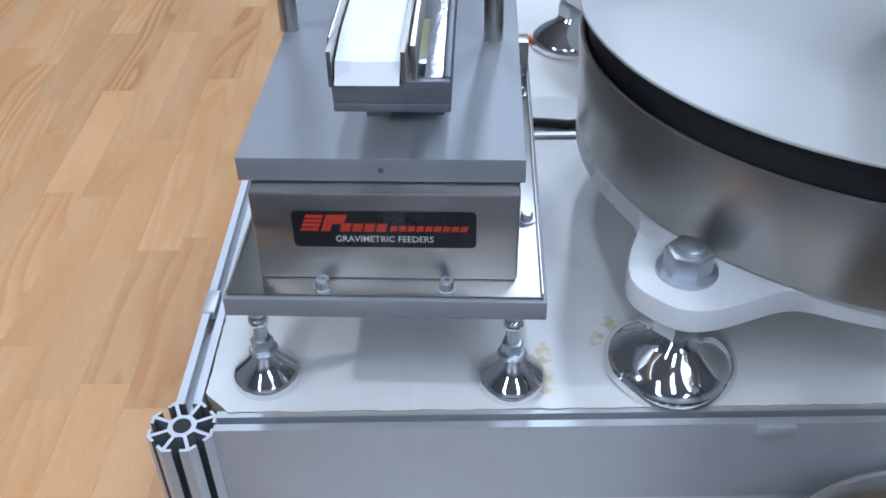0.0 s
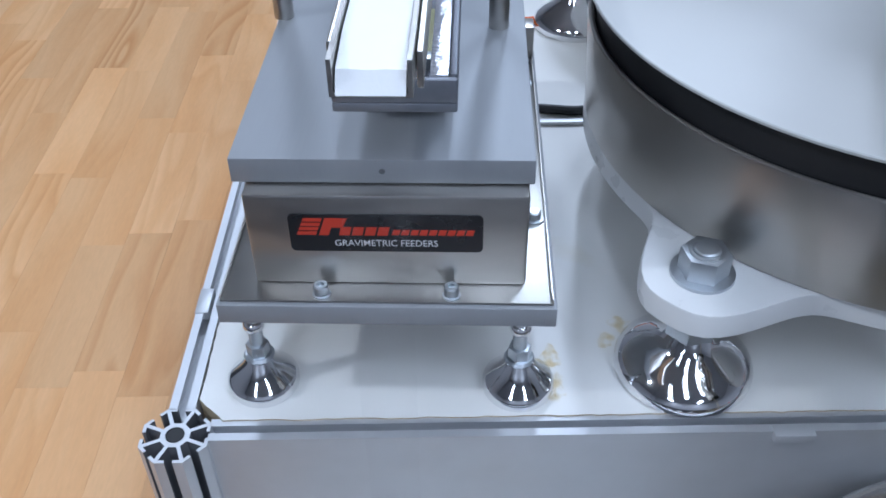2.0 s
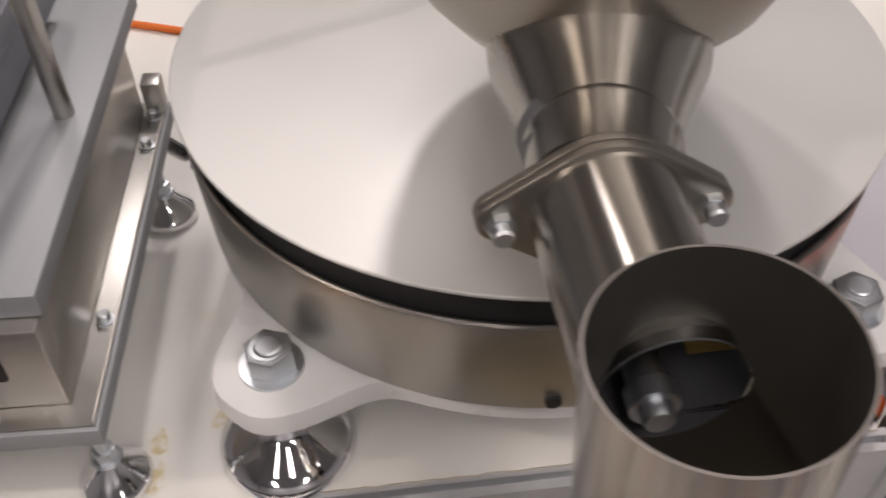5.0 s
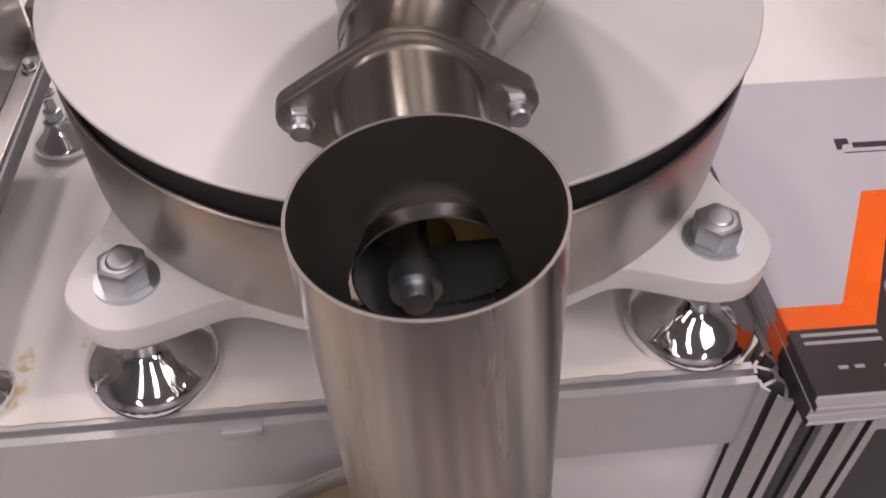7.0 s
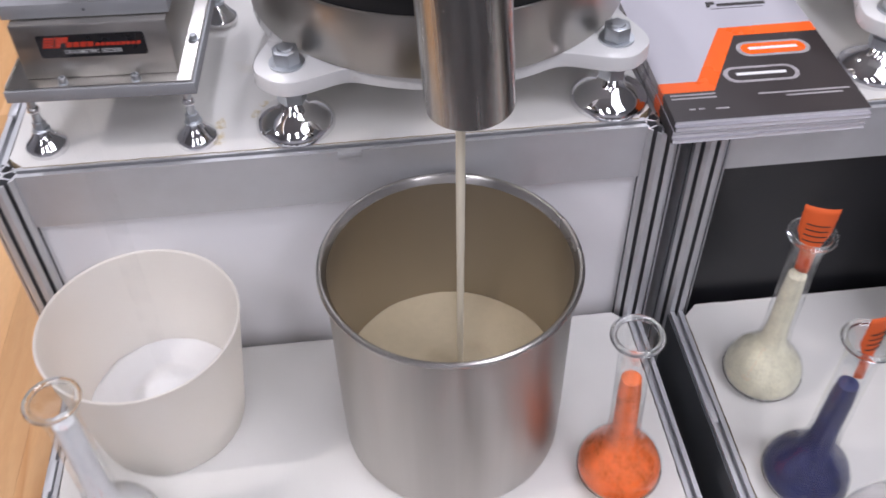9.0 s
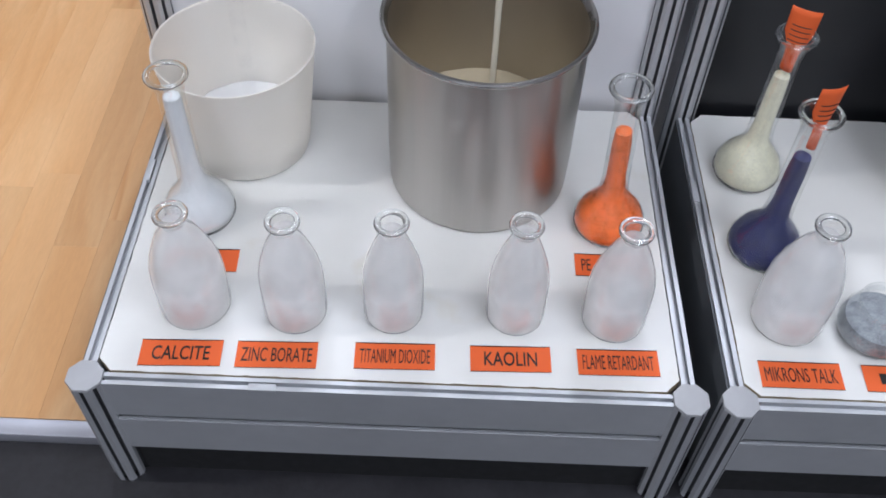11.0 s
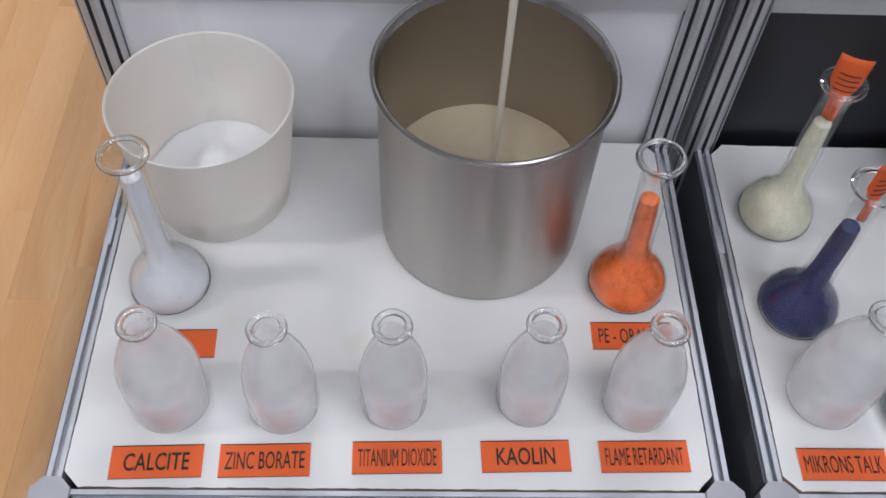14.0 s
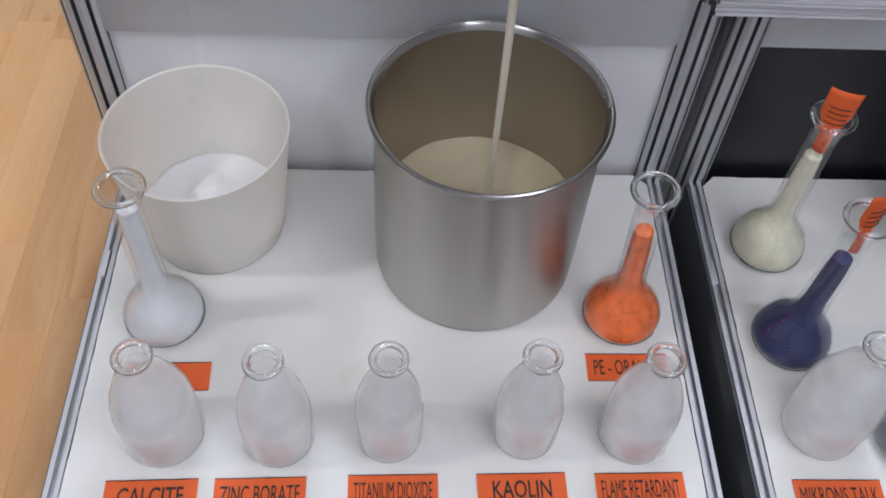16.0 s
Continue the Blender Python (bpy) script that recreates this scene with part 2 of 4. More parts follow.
# Brown, darker steel: the pot's inner shade and powder reflection are in the colour.
POT_INSIDE = material("shaded_pot_inside_steel", (0.42, 0.375, 0.305), 0.42, 0.85, 0.08, 12, (1, 1, 0.3))
HOPPER = material("matt_stainless_hopper", (0.40, 0.375, 0.335), 0.40, 1.0, 0.08, 20, rough_vary=0.06)
TUBE_EDGE = material("sawn_tube_edge", (0.22, 0.20, 0.185), 0.55, 0.6, 0.10, 200)
BRASS = material("tarnished_brass_blade", (0.46, 0.32, 0.12), 0.45, 0.7, 0.15, 120)
CHROME = material("polished_chrome", (0.80, 0.80, 0.81), 0.06, 1.0, 0.02, 20, rough_vary=0.03)
ZINC = material("zinc_plated_steel", (0.58, 0.61, 0.64), 0.40, 1.0, 0.05, 200, bump=0.04, bump_scale=400)
BOARD = stained_board()
CHIP = material("raw_chipboard_edge", (0.42, 0.34, 0.22), 0.9, 0, 0.35, 500, bump=1.0, bump_scale=600)
SIDE_GREY = material("dark_grey_side_panel", (0.085, 0.092, 0.10), 0.5, 0, 0.06, 20)
WHITE_PANEL = material("white_panel", (0.80, 0.80, 0.82), 0.4, 0, 0.02, 8)
BLACK_PANEL = material("black_panel", (0.012, 0.0125, 0.015), 0.38, 0, 0.2, 8, spec=0.45)
LUG = material("white_powder_coat", (0.74, 0.74, 0.73), 0.32, 0, 0.03, 40, bump=0.08, bump_scale=700, coat=0.2)
DISC = material("white_lacquered_lid", (0.54, 0.54, 0.525), 0.36, 0.1, 0.03, 12, rough_vary=0.02)
# Rubber black, used as well for the shade in gaps and hollow posts.
RUBBER_AND_GAP = material("black_rubber_and_gap_shade", (0.014, 0.014, 0.015), 0.55, 0, 0.2, 80)
CAP = material("grey_plastic_cap", (0.40, 0.40, 0.41), 0.5, 0, 0.04, 120)
BUCKET = material("white_polythene", (0.97, 0.945, 0.895), 0.42, 0, 0.02, 15)
_nt = BUCKET.node_tree
_tl, _mx = _nt.nodes.new("ShaderNodeBsdfTranslucent"), _nt.nodes.new("ShaderNodeMixShader")
_tl.inputs[0].default_value, _mx.inputs[0].default_value = (0.99, 0.97, 0.93, 1), 0.50
_nt.links.new(_nt.nodes["Principled BSDF"].outputs[0], _mx.inputs[1])
_nt.links.new(_tl.outputs[0], _mx.inputs[2])
_nt.links.new(_mx.outputs[0], _nt.nodes["Material Output"].inputs[0])
POWDER = material("white_powder", (0.88, 0.88, 0.88), 0.95, 0, 0.015, 60, bump=0.10, bump_scale=500)
# Heap tone is darker than the stream's, for the shade down in the pot.
CREAM_SHADED = material("cream_powder", (0.56, 0.48, 0.335), 0.8, 0, 0.05, 120, bump=0.4, bump_scale=500)
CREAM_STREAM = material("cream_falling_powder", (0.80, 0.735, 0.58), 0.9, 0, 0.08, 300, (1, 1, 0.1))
ORANGE_GRAIN = material("orange_granules", (0.95, 0.185, 0.028), 0.3, 0, 0.38, 380, bump=1.0, bump_scale=380, spec=0.5)
BLUE_GRAIN = material("navy_granules", (0.016, 0.022, 0.105), 0.5, 0, 0.5, 380, bump=1.0, bump_scale=380, spec=0.5)
CREAM_GRAIN = material("pale_yellow_granules", (0.82, 0.79, 0.60), 0.16, 0, 0.18, 380, bump=1.0, bump_scale=380, spec=0.5)
WHITE_GRAIN = material("white_granules", (0.80, 0.81, 0.82), 0.16, 0, 0.06, 380, bump=0.8, bump_scale=380, spec=0.5)
GREY_GRAIN = material("grey_granules", (0.30, 0.32, 0.34), 0.5, 0.1, 0.5, 500, bump=1.0, bump_scale=700)
LIP_GLASS = material("rolled_glass", (0.97, 0.985, 0.98), 0.04, 0, 0.0, 10, rough_vary=0.02)
LIP_GLASS.node_tree.nodes["Principled BSDF"].inputs["Transmission Weight"].default_value = 1.0
LIP_GLASS.node_tree.nodes["Principled BSDF"].inputs["IOR"].default_value = 1.48
GLASS = clear_glass("clear_glass", (0.975, 0.982, 0.98))
BOTTLE_GLASS = clear_glass("powder_hazed_glass", (0.985, 0.985, 0.98), 0.9, 0.28)
FILM = dusty_film("powder_film", (0.99, 0.985, 0.98), 0.58, 0.80, 16)
ORANGE_PAPER = material("orange_paper", (0.78, 0.125, 0.022), 0.7, 0, 0.04, 60)
INK = material("black_ink", (0.02, 0.016, 0.014), 0.6, 0, 0.1, 60)
STICKER = material("black_sticker", (0.012, 0.012, 0.014), 0.3, 0, 0.1, 60)
RED_PRINT = material("red_print", (0.52, 0.042, 0.018), 0.45, 0, 0.05, 60)
WHITE_PRINT = material("white_print", (0.72, 0.72, 0.72), 0.45, 0, 0.03, 60)
COVER_WHITE = material("brochure_pale_cover", (0.46, 0.45, 0.49), 0.42, 0, 0.03, 20)
COVER_DARK = material("brochure_dark_cover", (0.027, 0.020, 0.020), 0.40, 0, 0.06, 20)
COVER_ORANGE = material("brochure_orange_print", (0.92, 0.13, 0.01), 0.3, 0, 0.02, 20)
COVER_GREY = material("brochure_grey_print", (0.36, 0.34, 0.35), 0.3, 0, 0.05, 20)
PAPER = material("white_page_edges", (0.74, 0.74, 0.75), 0.7, 0, 0.08, 700, (0.02, 0.02, 1))
SPRING = material("fibreglass_leaf_spring", (0.46, 0.45, 0.25), 0.5, 0, 0.06, 60)
CAST = material("grey_cast_housing", (0.21, 0.22, 0.25), 0.5, 0.4, 0.12, 120, bump=0.2, bump_scale=400)
ORANGE_CABLE = material("orange_cable_sheath", (0.75, 0.16, 0.02), 0.5, 0, 0.04, 60)
DARK_FLOOR = material("black_hall_floor", (0.014, 0.013, 0.016), 0.45, 0, 0.5, 90, bump=0.3, bump_scale=200)
TRIM = material("grey_floor_trim", (0.42, 0.42, 0.46), 0.4, 0.5, 0.06, 60)
WALL = material("hall_wall_paint", (0.68, 0.68, 0.70), 0.8, 0, 0.04, 3)
CEILING = material("hall_ceiling_paint", (0.55, 0.56, 0.58), 0.9, 0, 0.05, 2)
WOOD = parquet_wood()



def brush_round(m, amount):
    """Brushing that runs round a turned part, so that its mirror images stretch along the axis."""
    nt = m.node_tree
    b = nt.nodes["Principled BSDF"]
    tg = nt.nodes.new("ShaderNodeTangent")
    tg.direction_type, tg.axis = "RADIAL", "Z"
    nt.links.new(tg.outputs[0], b.inputs["Tangent"])
    b.inputs["Anisotropic"].default_value = amount
    b.inputs["Anisotropic Rotation"].default_value = 0.25


for brushed, amount in ((STEEL, 0.6), (STEEL_V, 0.7), (STEEL_POT, 0.8)):
    brush_round(brushed, amount)

# ------------------------------------------------------------- mesh helpers


def finish(bm, name, mat, smooth=30):
    me = bpy.data.meshes.new(name)
    bmesh.ops.recalc_face_normals(bm, faces=bm.faces)
    bm.to_mesh(me)
    bm.free()
    for m in (mat if isinstance(mat, (list, tuple)) else [mat]):
        me.materials.append(m)
    if smooth:
        for p in me.polygons:
            p.use_smooth = True
        me.set_sharp_from_angle(angle=radians(smooth))
    return me


def part(name, bm, mat, parent, label="", smooth=30, m=None):
    ob = new(name, finish(bm, name, mat, smooth))
    ob.parent = parent
    if m is not None:
        ob.matrix_basis = m
    return tagged(ob, label)


def thing(name, label, category, group="", m=None):
    ob = new(name)
    ob.empty_display_size = 0.05
    if m is not None:
        ob.matrix_basis = m
    return tagged(ob, label, category, group)


def single(name, bm, mat, label, category, group="", kind="", smooth=30, m=None):
    ob = new(name, finish(bm, name, mat, smooth))
    if m is not None:
        ob.matrix_basis = m
    return tagged(ob, label, category, group, kind)


def box(x0, x1, y0, y1, z0, z1, bevel=0.0, bm=None, seg=2):
    own = bmesh.new()
    bmesh.ops.create_cube(own, size=1)
    for v in own.verts:
        v.co = Vector(((x0 + x1) / 2 + v.co.x * (x1 - x0), (y0 + y1) / 2 + v.co.y * (y1 - y0), (z0 + z1) / 2 + v.co.z * (z1 - z0)))
    if bevel:
        bmesh.ops.bevel(own, geom=own.edges[:], offset=bevel, segments=seg, profile=0.5, affect="EDGES")
    return merge(bm, own)


def merge(bm, own, m=None):
    if m is not None:
        bmesh.ops.transform(own, matrix=m, verts=own.verts)
    if bm is None:
        return own
    me = bpy.data.meshes.new("scratch")
    own.to_mesh(me)
    own.free()
    bm.from_mesh(me)
    bpy.data.meshes.remove(me)
    return bm


def lathe(profile, seg=48, bm=None, m=None):
    """Turns (radius, height) pairs round z; a radius of 0 closes the end."""
    own = bmesh.new()
    rings = []
    for r, z in profile:
        if r < 1e-6:
            rings.append([own.verts.new((0, 0, z))])
        else:
            rings.append([own.verts.new((r * math.cos(2 * math.pi * i / seg), r * math.sin(2 * math.pi * i / seg), z)) for i in range(seg)])
    for a, b in zip(rings, rings[1:]):
        for i in range(seg):
            j = (i + 1) % seg
            if len(a) == 1 and len(b) == 1:
                continue
            if len(a) == 1:
                own.faces.new((a[0], b[i], b[j]))
            elif len(b) == 1:
                own.faces.new((a[i], a[j], b[0]))
            else:
                own.faces.new((a[i], a[j], b[j], b[i]))
    return merge(bm, own, m)


def prism(outline, z0, z1, bm=None, m=None, bevel=0.0):
    own = bmesh.new()
    low = [own.verts.new((x, y, z0)) for x, y in outline]
    top = [own.verts.new((x, y, z1)) for x, y in outline]
    own.faces.new(low[::-1])
    cap = own.faces.new(top)
    for i in range(len(outline)):
        j = (i + 1) % len(outline)
        own.faces.new((low[i], low[j], top[j], top[i]))
    own.normal_update()
    if bevel:
        bmesh.ops.bevel(own, geom=cap.edges[:], offset=bevel, segments=2, profile=0.5, affect="EDGES")
    return merge(bm, own, m)


def sweep(points, r, seg=10):
    own = bmesh.new()
    pts = [Vector(p) for p in points]
    rings = []
    for i, p in enumerate(pts):
        d = (pts[min(i + 1, len(pts) - 1)] - pts[max(i - 1, 0)]).normalized()
        a = d.cross(Vector((0, 0, 1)))
        a = a.normalized() if a.length > 1e-3 else Vector((1, 0, 0))
        b = d.cross(a)
        rings.append([own.verts.new(p + r * (math.cos(2 * math.pi * k / seg) * a + math.sin(2 * math.pi * k / seg) * b)) for k in range(seg)])
    for u, v in zip(rings, rings[1:]):
        for k in range(seg):
            own.faces.new((u[k], u[(k + 1) % seg], v[(k + 1) % seg], v[k]))
    own.faces.new(rings[0][::-1])
    own.faces.new(rings[-1])
    return own


def hexagon(r):
    return [(r * math.cos(math.pi / 3 * i), r * math.sin(math.pi / 3 * i)) for i in range(6)]


def rounded(x0, x1, y0, y1, r, n=6):
    out = []
    for cx, cy, a0 in ((x1 - r, y1 - r, 0), (x0 + r, y1 - r, 90), (x0 + r, y0 + r, 180), (x1 - r, y0 + r, 270)):
        out += [(cx + r * math.cos(radians(a0 + 90 * i / n)), cy + r * math.sin(radians(a0 + 90 * i / n))) for i in range(n + 1)]
    return out


def words(text, width, height, depth=0.0002, heavy=0.0):
    """A bmesh of built-in-font letters, centred, stretched to the given width and height."""
    cu = bpy.data.curves.new("letters", "FONT")
    cu.body, cu.align_x, cu.align_y, cu.extrude, cu.offset, cu.resolution_u = text, "CENTER", "CENTER", 0.0, heavy, 3
    ob = bpy.data.objects.new("letters", cu)
    scene.collection.objects.link(ob)
    dg = bpy.context.evaluated_depsgraph_get()
    me = bpy.data.meshes.new_from_object(ob.evaluated_get(dg))
    bpy.data.objects.remove(ob)
    bm = bmesh.new()
    bm.from_mesh(me)
    bpy.data.meshes.remove(me)
    xs, ys = [v.co.x for v in bm.verts], [v.co.y for v in bm.verts]
    for v in bm.verts:
        v.co = Vector(((v.co.x - (min(xs) + max(xs)) / 2) * width / (max(xs) - min(xs)), (v.co.y - (min(ys) + max(ys)) / 2) * height / (max(ys) - min(ys)), depth))
    return bm


def octagon_post_outline(a=0.02):
    """Eight-sided slotted post, 40 mm across flats."""
    t = math.tan(radians(22.5))
    side = [(-a * t, a), (-0.0024, a), (-0.0024, a - 0.002), (-((a - 0.002) * t - 0.0013), a - 0.002), (-(0.0088 * t - 0.0012), 0.0088),
            (0.0088 * t - 0.0012, 0.0088), ((a - 0.002) * t - 0.0013, a - 0.002), (0.0024, a - 0.002), (0.0024, a)]
    out = []
    for k in range(8):
        c, s = math.cos(-math.pi / 4 * k), math.sin(-math.pi / 4 * k)
        out += [(x * c - y * s, x * s + y * c) for x, y in side]
    return out


def octagon(a, turn=22.5):
    r = a / math.cos(radians(22.5))
    return [(r * math.cos(radians(turn + 45 * i)), r * math.sin(radians(turn + 45 * i))) for i in range(8)]


def rail_bm(length, height):
    """Slotted rail along x: 16 mm wide, with an undercut groove along its top."""
    w, g, u = 0.008, 0.0027, 0.0045
    sec = [(-w, -height), (w, -height), (w, 0), (g, 0), (g, -0.0018), (u, -0.0018), (u, -0.011), (-u, -0.011), (-u, -0.0018), (-g, -0.0018), (-g, 0), (-w, 0)]
    own = bmesh.new()
    a = [own.verts.new((0, y, z)) for y, z in sec]
    b = [own.verts.new((length, y, z)) for y, z in sec]
    own.faces.new(a)
    own.faces.new(b[::-1])
    for i in range(len(sec)):
        j = (i + 1) % len(sec)
        own.faces.new((a[i], b[i], b[j], a[j]))
    return own


def chamfered_board(x0, x1, y0, y1, z0, z1, c):
    """Board with cut corners and a slightly ragged sawn edge."""
    rnd = random.Random(4)
    corner = [(x0 + c, y0), (x1 - c, y0), (x1, y0 + c), (x1, y1 - c), (x1 - c, y1), (x0 + c, y1), (x0, y1 - c), (x0, y0 + c)]
    out = []
    for i, p in enumerate(corner):
        q = corner[(i + 1) % 8]
        n = max(2, int(math.dist(p, q) / 0.006))
        nx, ny = (q[1] - p[1]) / math.dist(p, q), -(q[0] - p[0]) / math.dist(p, q)
        for k in range(n):
            j = rnd.uniform(-0.0007, 0.0004) if k else 0
            out.append((p[0] + (q[0] - p[0]) * k / n + nx * j, p[1] + (q[1] - p[1]) * k / n + ny * j))
    bm = prism(out, z0, z1)
    for f in bm.faces:
        f.material_index = 0 if abs(f.normal.z) > 0.5 else 1
    return bm


# ------------------------------------------------------------- the hall
FLOOR, DARK, LOW = -0.50, -0.52, -0.294
floor = single("floor", box(-6, 6, -6, 6, DARK - 0.05, DARK), DARK_FLOOR, "black speckled hall floor round the stand", "floor", kind="structure", smooth=0)
# Ceiling and walls are unseen, added to close the hall and bounce light.
ceiling = single("ceiling", box(-6, 6, -6, 6, 3.6, 3.7), CEILING, "unseen grey painted ceiling added to close the hall", "ceiling", kind="structure", smooth=0)
for nm, b in (("wall_west", (-6.1, -6, -6, 6)), ("wall_east", (6, 6.1, -6, 6)), ("wall_south", (-6, 6, -6.1, -6)), ("wall_north", (-6, 6, 6, 6.1))):
    single(nm, box(*b, DARK, 3.6), WALL, "unseen plain grey wall added to close the hall", "wall", kind="structure", smooth=0)
platform = single("floor_platform", box(-1.75, 2.2, -0.45, 2.4, DARK, FLOOR - 0.008), CHIP, "raised platform under pale parquet strips", "floor", kind="structure", smooth=0)
single("trim", box(-1.75, 0.0 - 0.03, -0.476, -0.4505, DARK, FLOOR + 0.001, 0.002), TRIM, "grey metal edge trim of the parquet platform", "trim", kind="structure")

# ------------------------------------------------------------- display stands


def display_stand(panel_mat, label, x):
    st = thing("display_stand", label, "display stand", "display stands", pose(x, 0, 0))
    outline = octagon_post_outline()
    for px, py, z0, z1 in ((0, 0, FLOOR - 0.008, 0.0), (0.7, 0, FLOOR - 0.008, 0.0), (0, 0.98, FLOOR - 0.008, 0.0), (0.7, 0.98, FLOOR - 0.008, 0.0),
                           (0, -0.505, DARK, LOW - 0.001), (0.7, -0.505, DARK, LOW - 0.001)):
        bm = prism(outline, z0, z1)
        for f in bm.faces:
            f.material_index = 1 if f.normal.z > 0.9 else 0
            # Slot walls are coloured dark for the shade in the slots.
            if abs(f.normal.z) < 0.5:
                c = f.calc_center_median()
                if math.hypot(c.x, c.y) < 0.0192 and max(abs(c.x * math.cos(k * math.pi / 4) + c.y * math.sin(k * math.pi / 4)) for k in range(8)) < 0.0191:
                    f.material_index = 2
        # The post top under the brochures is darkened for their shadow.
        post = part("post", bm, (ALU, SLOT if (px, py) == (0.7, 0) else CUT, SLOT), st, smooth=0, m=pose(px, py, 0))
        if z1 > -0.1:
            # Dark disc on the closed end, for the shade of a hollow core.
            part("core_shade", lathe([(0, -0.002), (0.0056, -0.002), (0.0056, 0.0006), (0.0050, 0.0006), (0.0050, 0.0003), (0, 0.0003)], 20), RUBBER_AND_GAP, post, "dark disc for the shade in the post's hollow core", m=pose(0, 0, z1))
        else:
            part("end_cap", prism(octagon(0.0205), z1 + 0.0005, z1 + 0.0055, bevel=0.0012), CAP, post, "grey plastic end cap")
    for name_x, py, z in ((0.0195, 0.0035, 0.0), (0.0195, 0.98, 0.0), (0.0195, -0.505, LOW), (0.0195, -0.505, LOW - 0.082)):
        part("rail", rail_bm(0.661, 0.07), ALU, st, smooth=0, m=pose(name_x, py, z))
    for px in (0, 0.7):
        part("rail", rail_bm(0.941, 0.07), ALU, st, smooth=0, m=pose(px, 0.0195, 0, 0, 0, 90))
        part("rail", rail_bm(0.466, 0.07), ALU, st, smooth=0, m=pose(px, -0.4855, LOW, 0, 0, 90))
    # Black strip added for the shade between the rails.
    part("rail_gap_shade", box(0.02, 0.68, -0.501, -0.499, LOW - 0.083, LOW - 0.069), RUBBER_AND_GAP, st, "dark strip for the shade in the gap between two rails", smooth=0)
    part("back_panel", box(0.019, 0.681, 0.0030, 0.0075, LOW - 0.05, -0.069), panel_mat, st, smooth=0)
    for px in (0, 0.7):
        part("side_panel", box(px - 0.0025, px + 0.0025, 0.02, 0.96, FLOOR, -0.069), WHITE_PANEL, st, smooth=0)
        part("rail", rail_bm(0.466, 0.07), ALU, st, smooth=0, m=pose(px, -0.4855, LOW - 0.082, 0, 0, 90))
        part("side_panel", box(px - 0.006, px + 0.006, -0.485, -0.02, LOW - 0.083, LOW - 0.069), SIDE_GREY, st, smooth=0)
        part("side_panel", box(px - 0.0025, px + 0.0025, -0.485, -0.02, DARK, LOW - 0.151), SIDE_GREY, st, smooth=0)
    part("side_sheet", box(-0.0108, -0.0084, -0.484, -0.021, LOW - 0.151, LOW - 0.004), SIDE_GREY, st, "dark grey side sheet under the lower board", smooth=0)
    part("front_panel", box(0.02, 0.68, -0.5035, -0.4985, DARK, LOW - 0.151), RUBBER_AND_GAP, st, smooth=0)
    part("lower_board", chamfered_board(0.0095, 0.6905, -0.4945, -0.0120, LOW - 0.016, LOW, 0.017), (BOARD, CHIP), st, "white board with rough sawn edges", smooth=0)
    part("upper_board", chamfered_board(0.0095, 0.6905, 0.0095, 0.97, -0.016, 0.001, 0.017), (BOARD, CHIP), st, "white board with rough sawn edges", smooth=0)
    clip = box(-0.012, 0.012, -0.0088, 0.0004, -0.006, 0.0009, 0.0006)
    part("rail_clip", clip, ALU, st, "small metal clip over the rail", m=pose(0.362, 0, 0))
    part("rail_clip", box(-0.0088, 0.0004, -0.012, 0.012, -0.006, 0.0009, 0.0006), ALU, st, "small metal clip over the rail", m=pose(0, 0.115, 0))
    part("rail_clip", box(-0.016, 0.016, -0.0088, 0.0004, -0.006, 0.0009, 0.0006), ALU, st, "small metal clip over the rail", m=pose(0.205, -0.505, LOW))
    part("rail_clip", box(-0.0088, 0.0004, -0.02, 0.02, -0.006, 0.0009, 0.0006), ALU, st, "small metal clip over the rail", m=pose(0, -0.17, LOW))
    return st


display_stand(WHITE_PANEL, "two-step aluminium profile display stand with white boards", 0.0)
display_stand(BLACK_PANEL, "two-step aluminium profile display stand with black back panel", 0.757)

# ------------------------------------------------------------- levelling feet


def foot_parts(parent, x, y, r, neck, stem_r, top, big=False):
    """A chrome machine foot: flared base, neck and threaded stem up to z = top."""
    if big:
        base = [(0, 0.0), (r * 0.97, 0.0), (r, 0.002), (r, 0.0055), (r * 0.975, 0.0085), (r * 0.90, 0.0120), (r * 0.78, 0.0160), (r * 0.62, 0.0205), (r * 0.48, 0.0245),
                (r * 0.38, 0.0285), (neck * 1.1, 0.033), (neck * 0.95, 0.035), (0, 0.0355)]
    else:
        base = [(0, 0.0), (r * 0.97, 0.0), (r, 0.0015), (r, 0.0058), (r * 0.975, 0.0076), (r * 0.90, 0.0094), (r * 0.74, 0.0130), (r * 0.58, 0.0172), (r * 0.45, 0.0212), (r * 0.38, 0.0240), (neck * 1.15, 0.0262), (0, 0.0264)]
    part("foot_base", lathe(base, 56), CHROME, parent, "polished flared chrome base", m=pose(x, y, 0.001))
    part("foot_stem", lathe([(0, 0.028), (stem_r, 0.028), (stem_r, top), (0, top)], 20), ZINC, parent, "zinc-plated threaded stem", m=pose(x, y, 0.0))
    nut = prism(hexagon(stem_r * 1.65), 0, stem_r * (1.3 if big else 2.4), bevel=0.0006)
    part("lock_nut", nut, ZINC, parent, "zinc-plated hexagon nut", m=pose(x, y, 0.034 if big else 0.0262, 0, 0, 12))
    if not big:
        part("ball_joint", lathe([(0.0064 * math.sin(a * math.pi / 10), top - 0.0265 - 0.0054 * math.cos(a * math.pi / 10)) for a in range(11)], 24), CHROME, parent, "chrome ball on the stem", m=pose(x, y, 0), smooth=80)
        part("nut_flange", lathe([(0, 0.0255), (0.0088, 0.0255), (0.0092, 0.0266), (0.0080, 0.0282), (0, 0.0284)], 28), ZINC, parent, m=pose(x, y, 0))


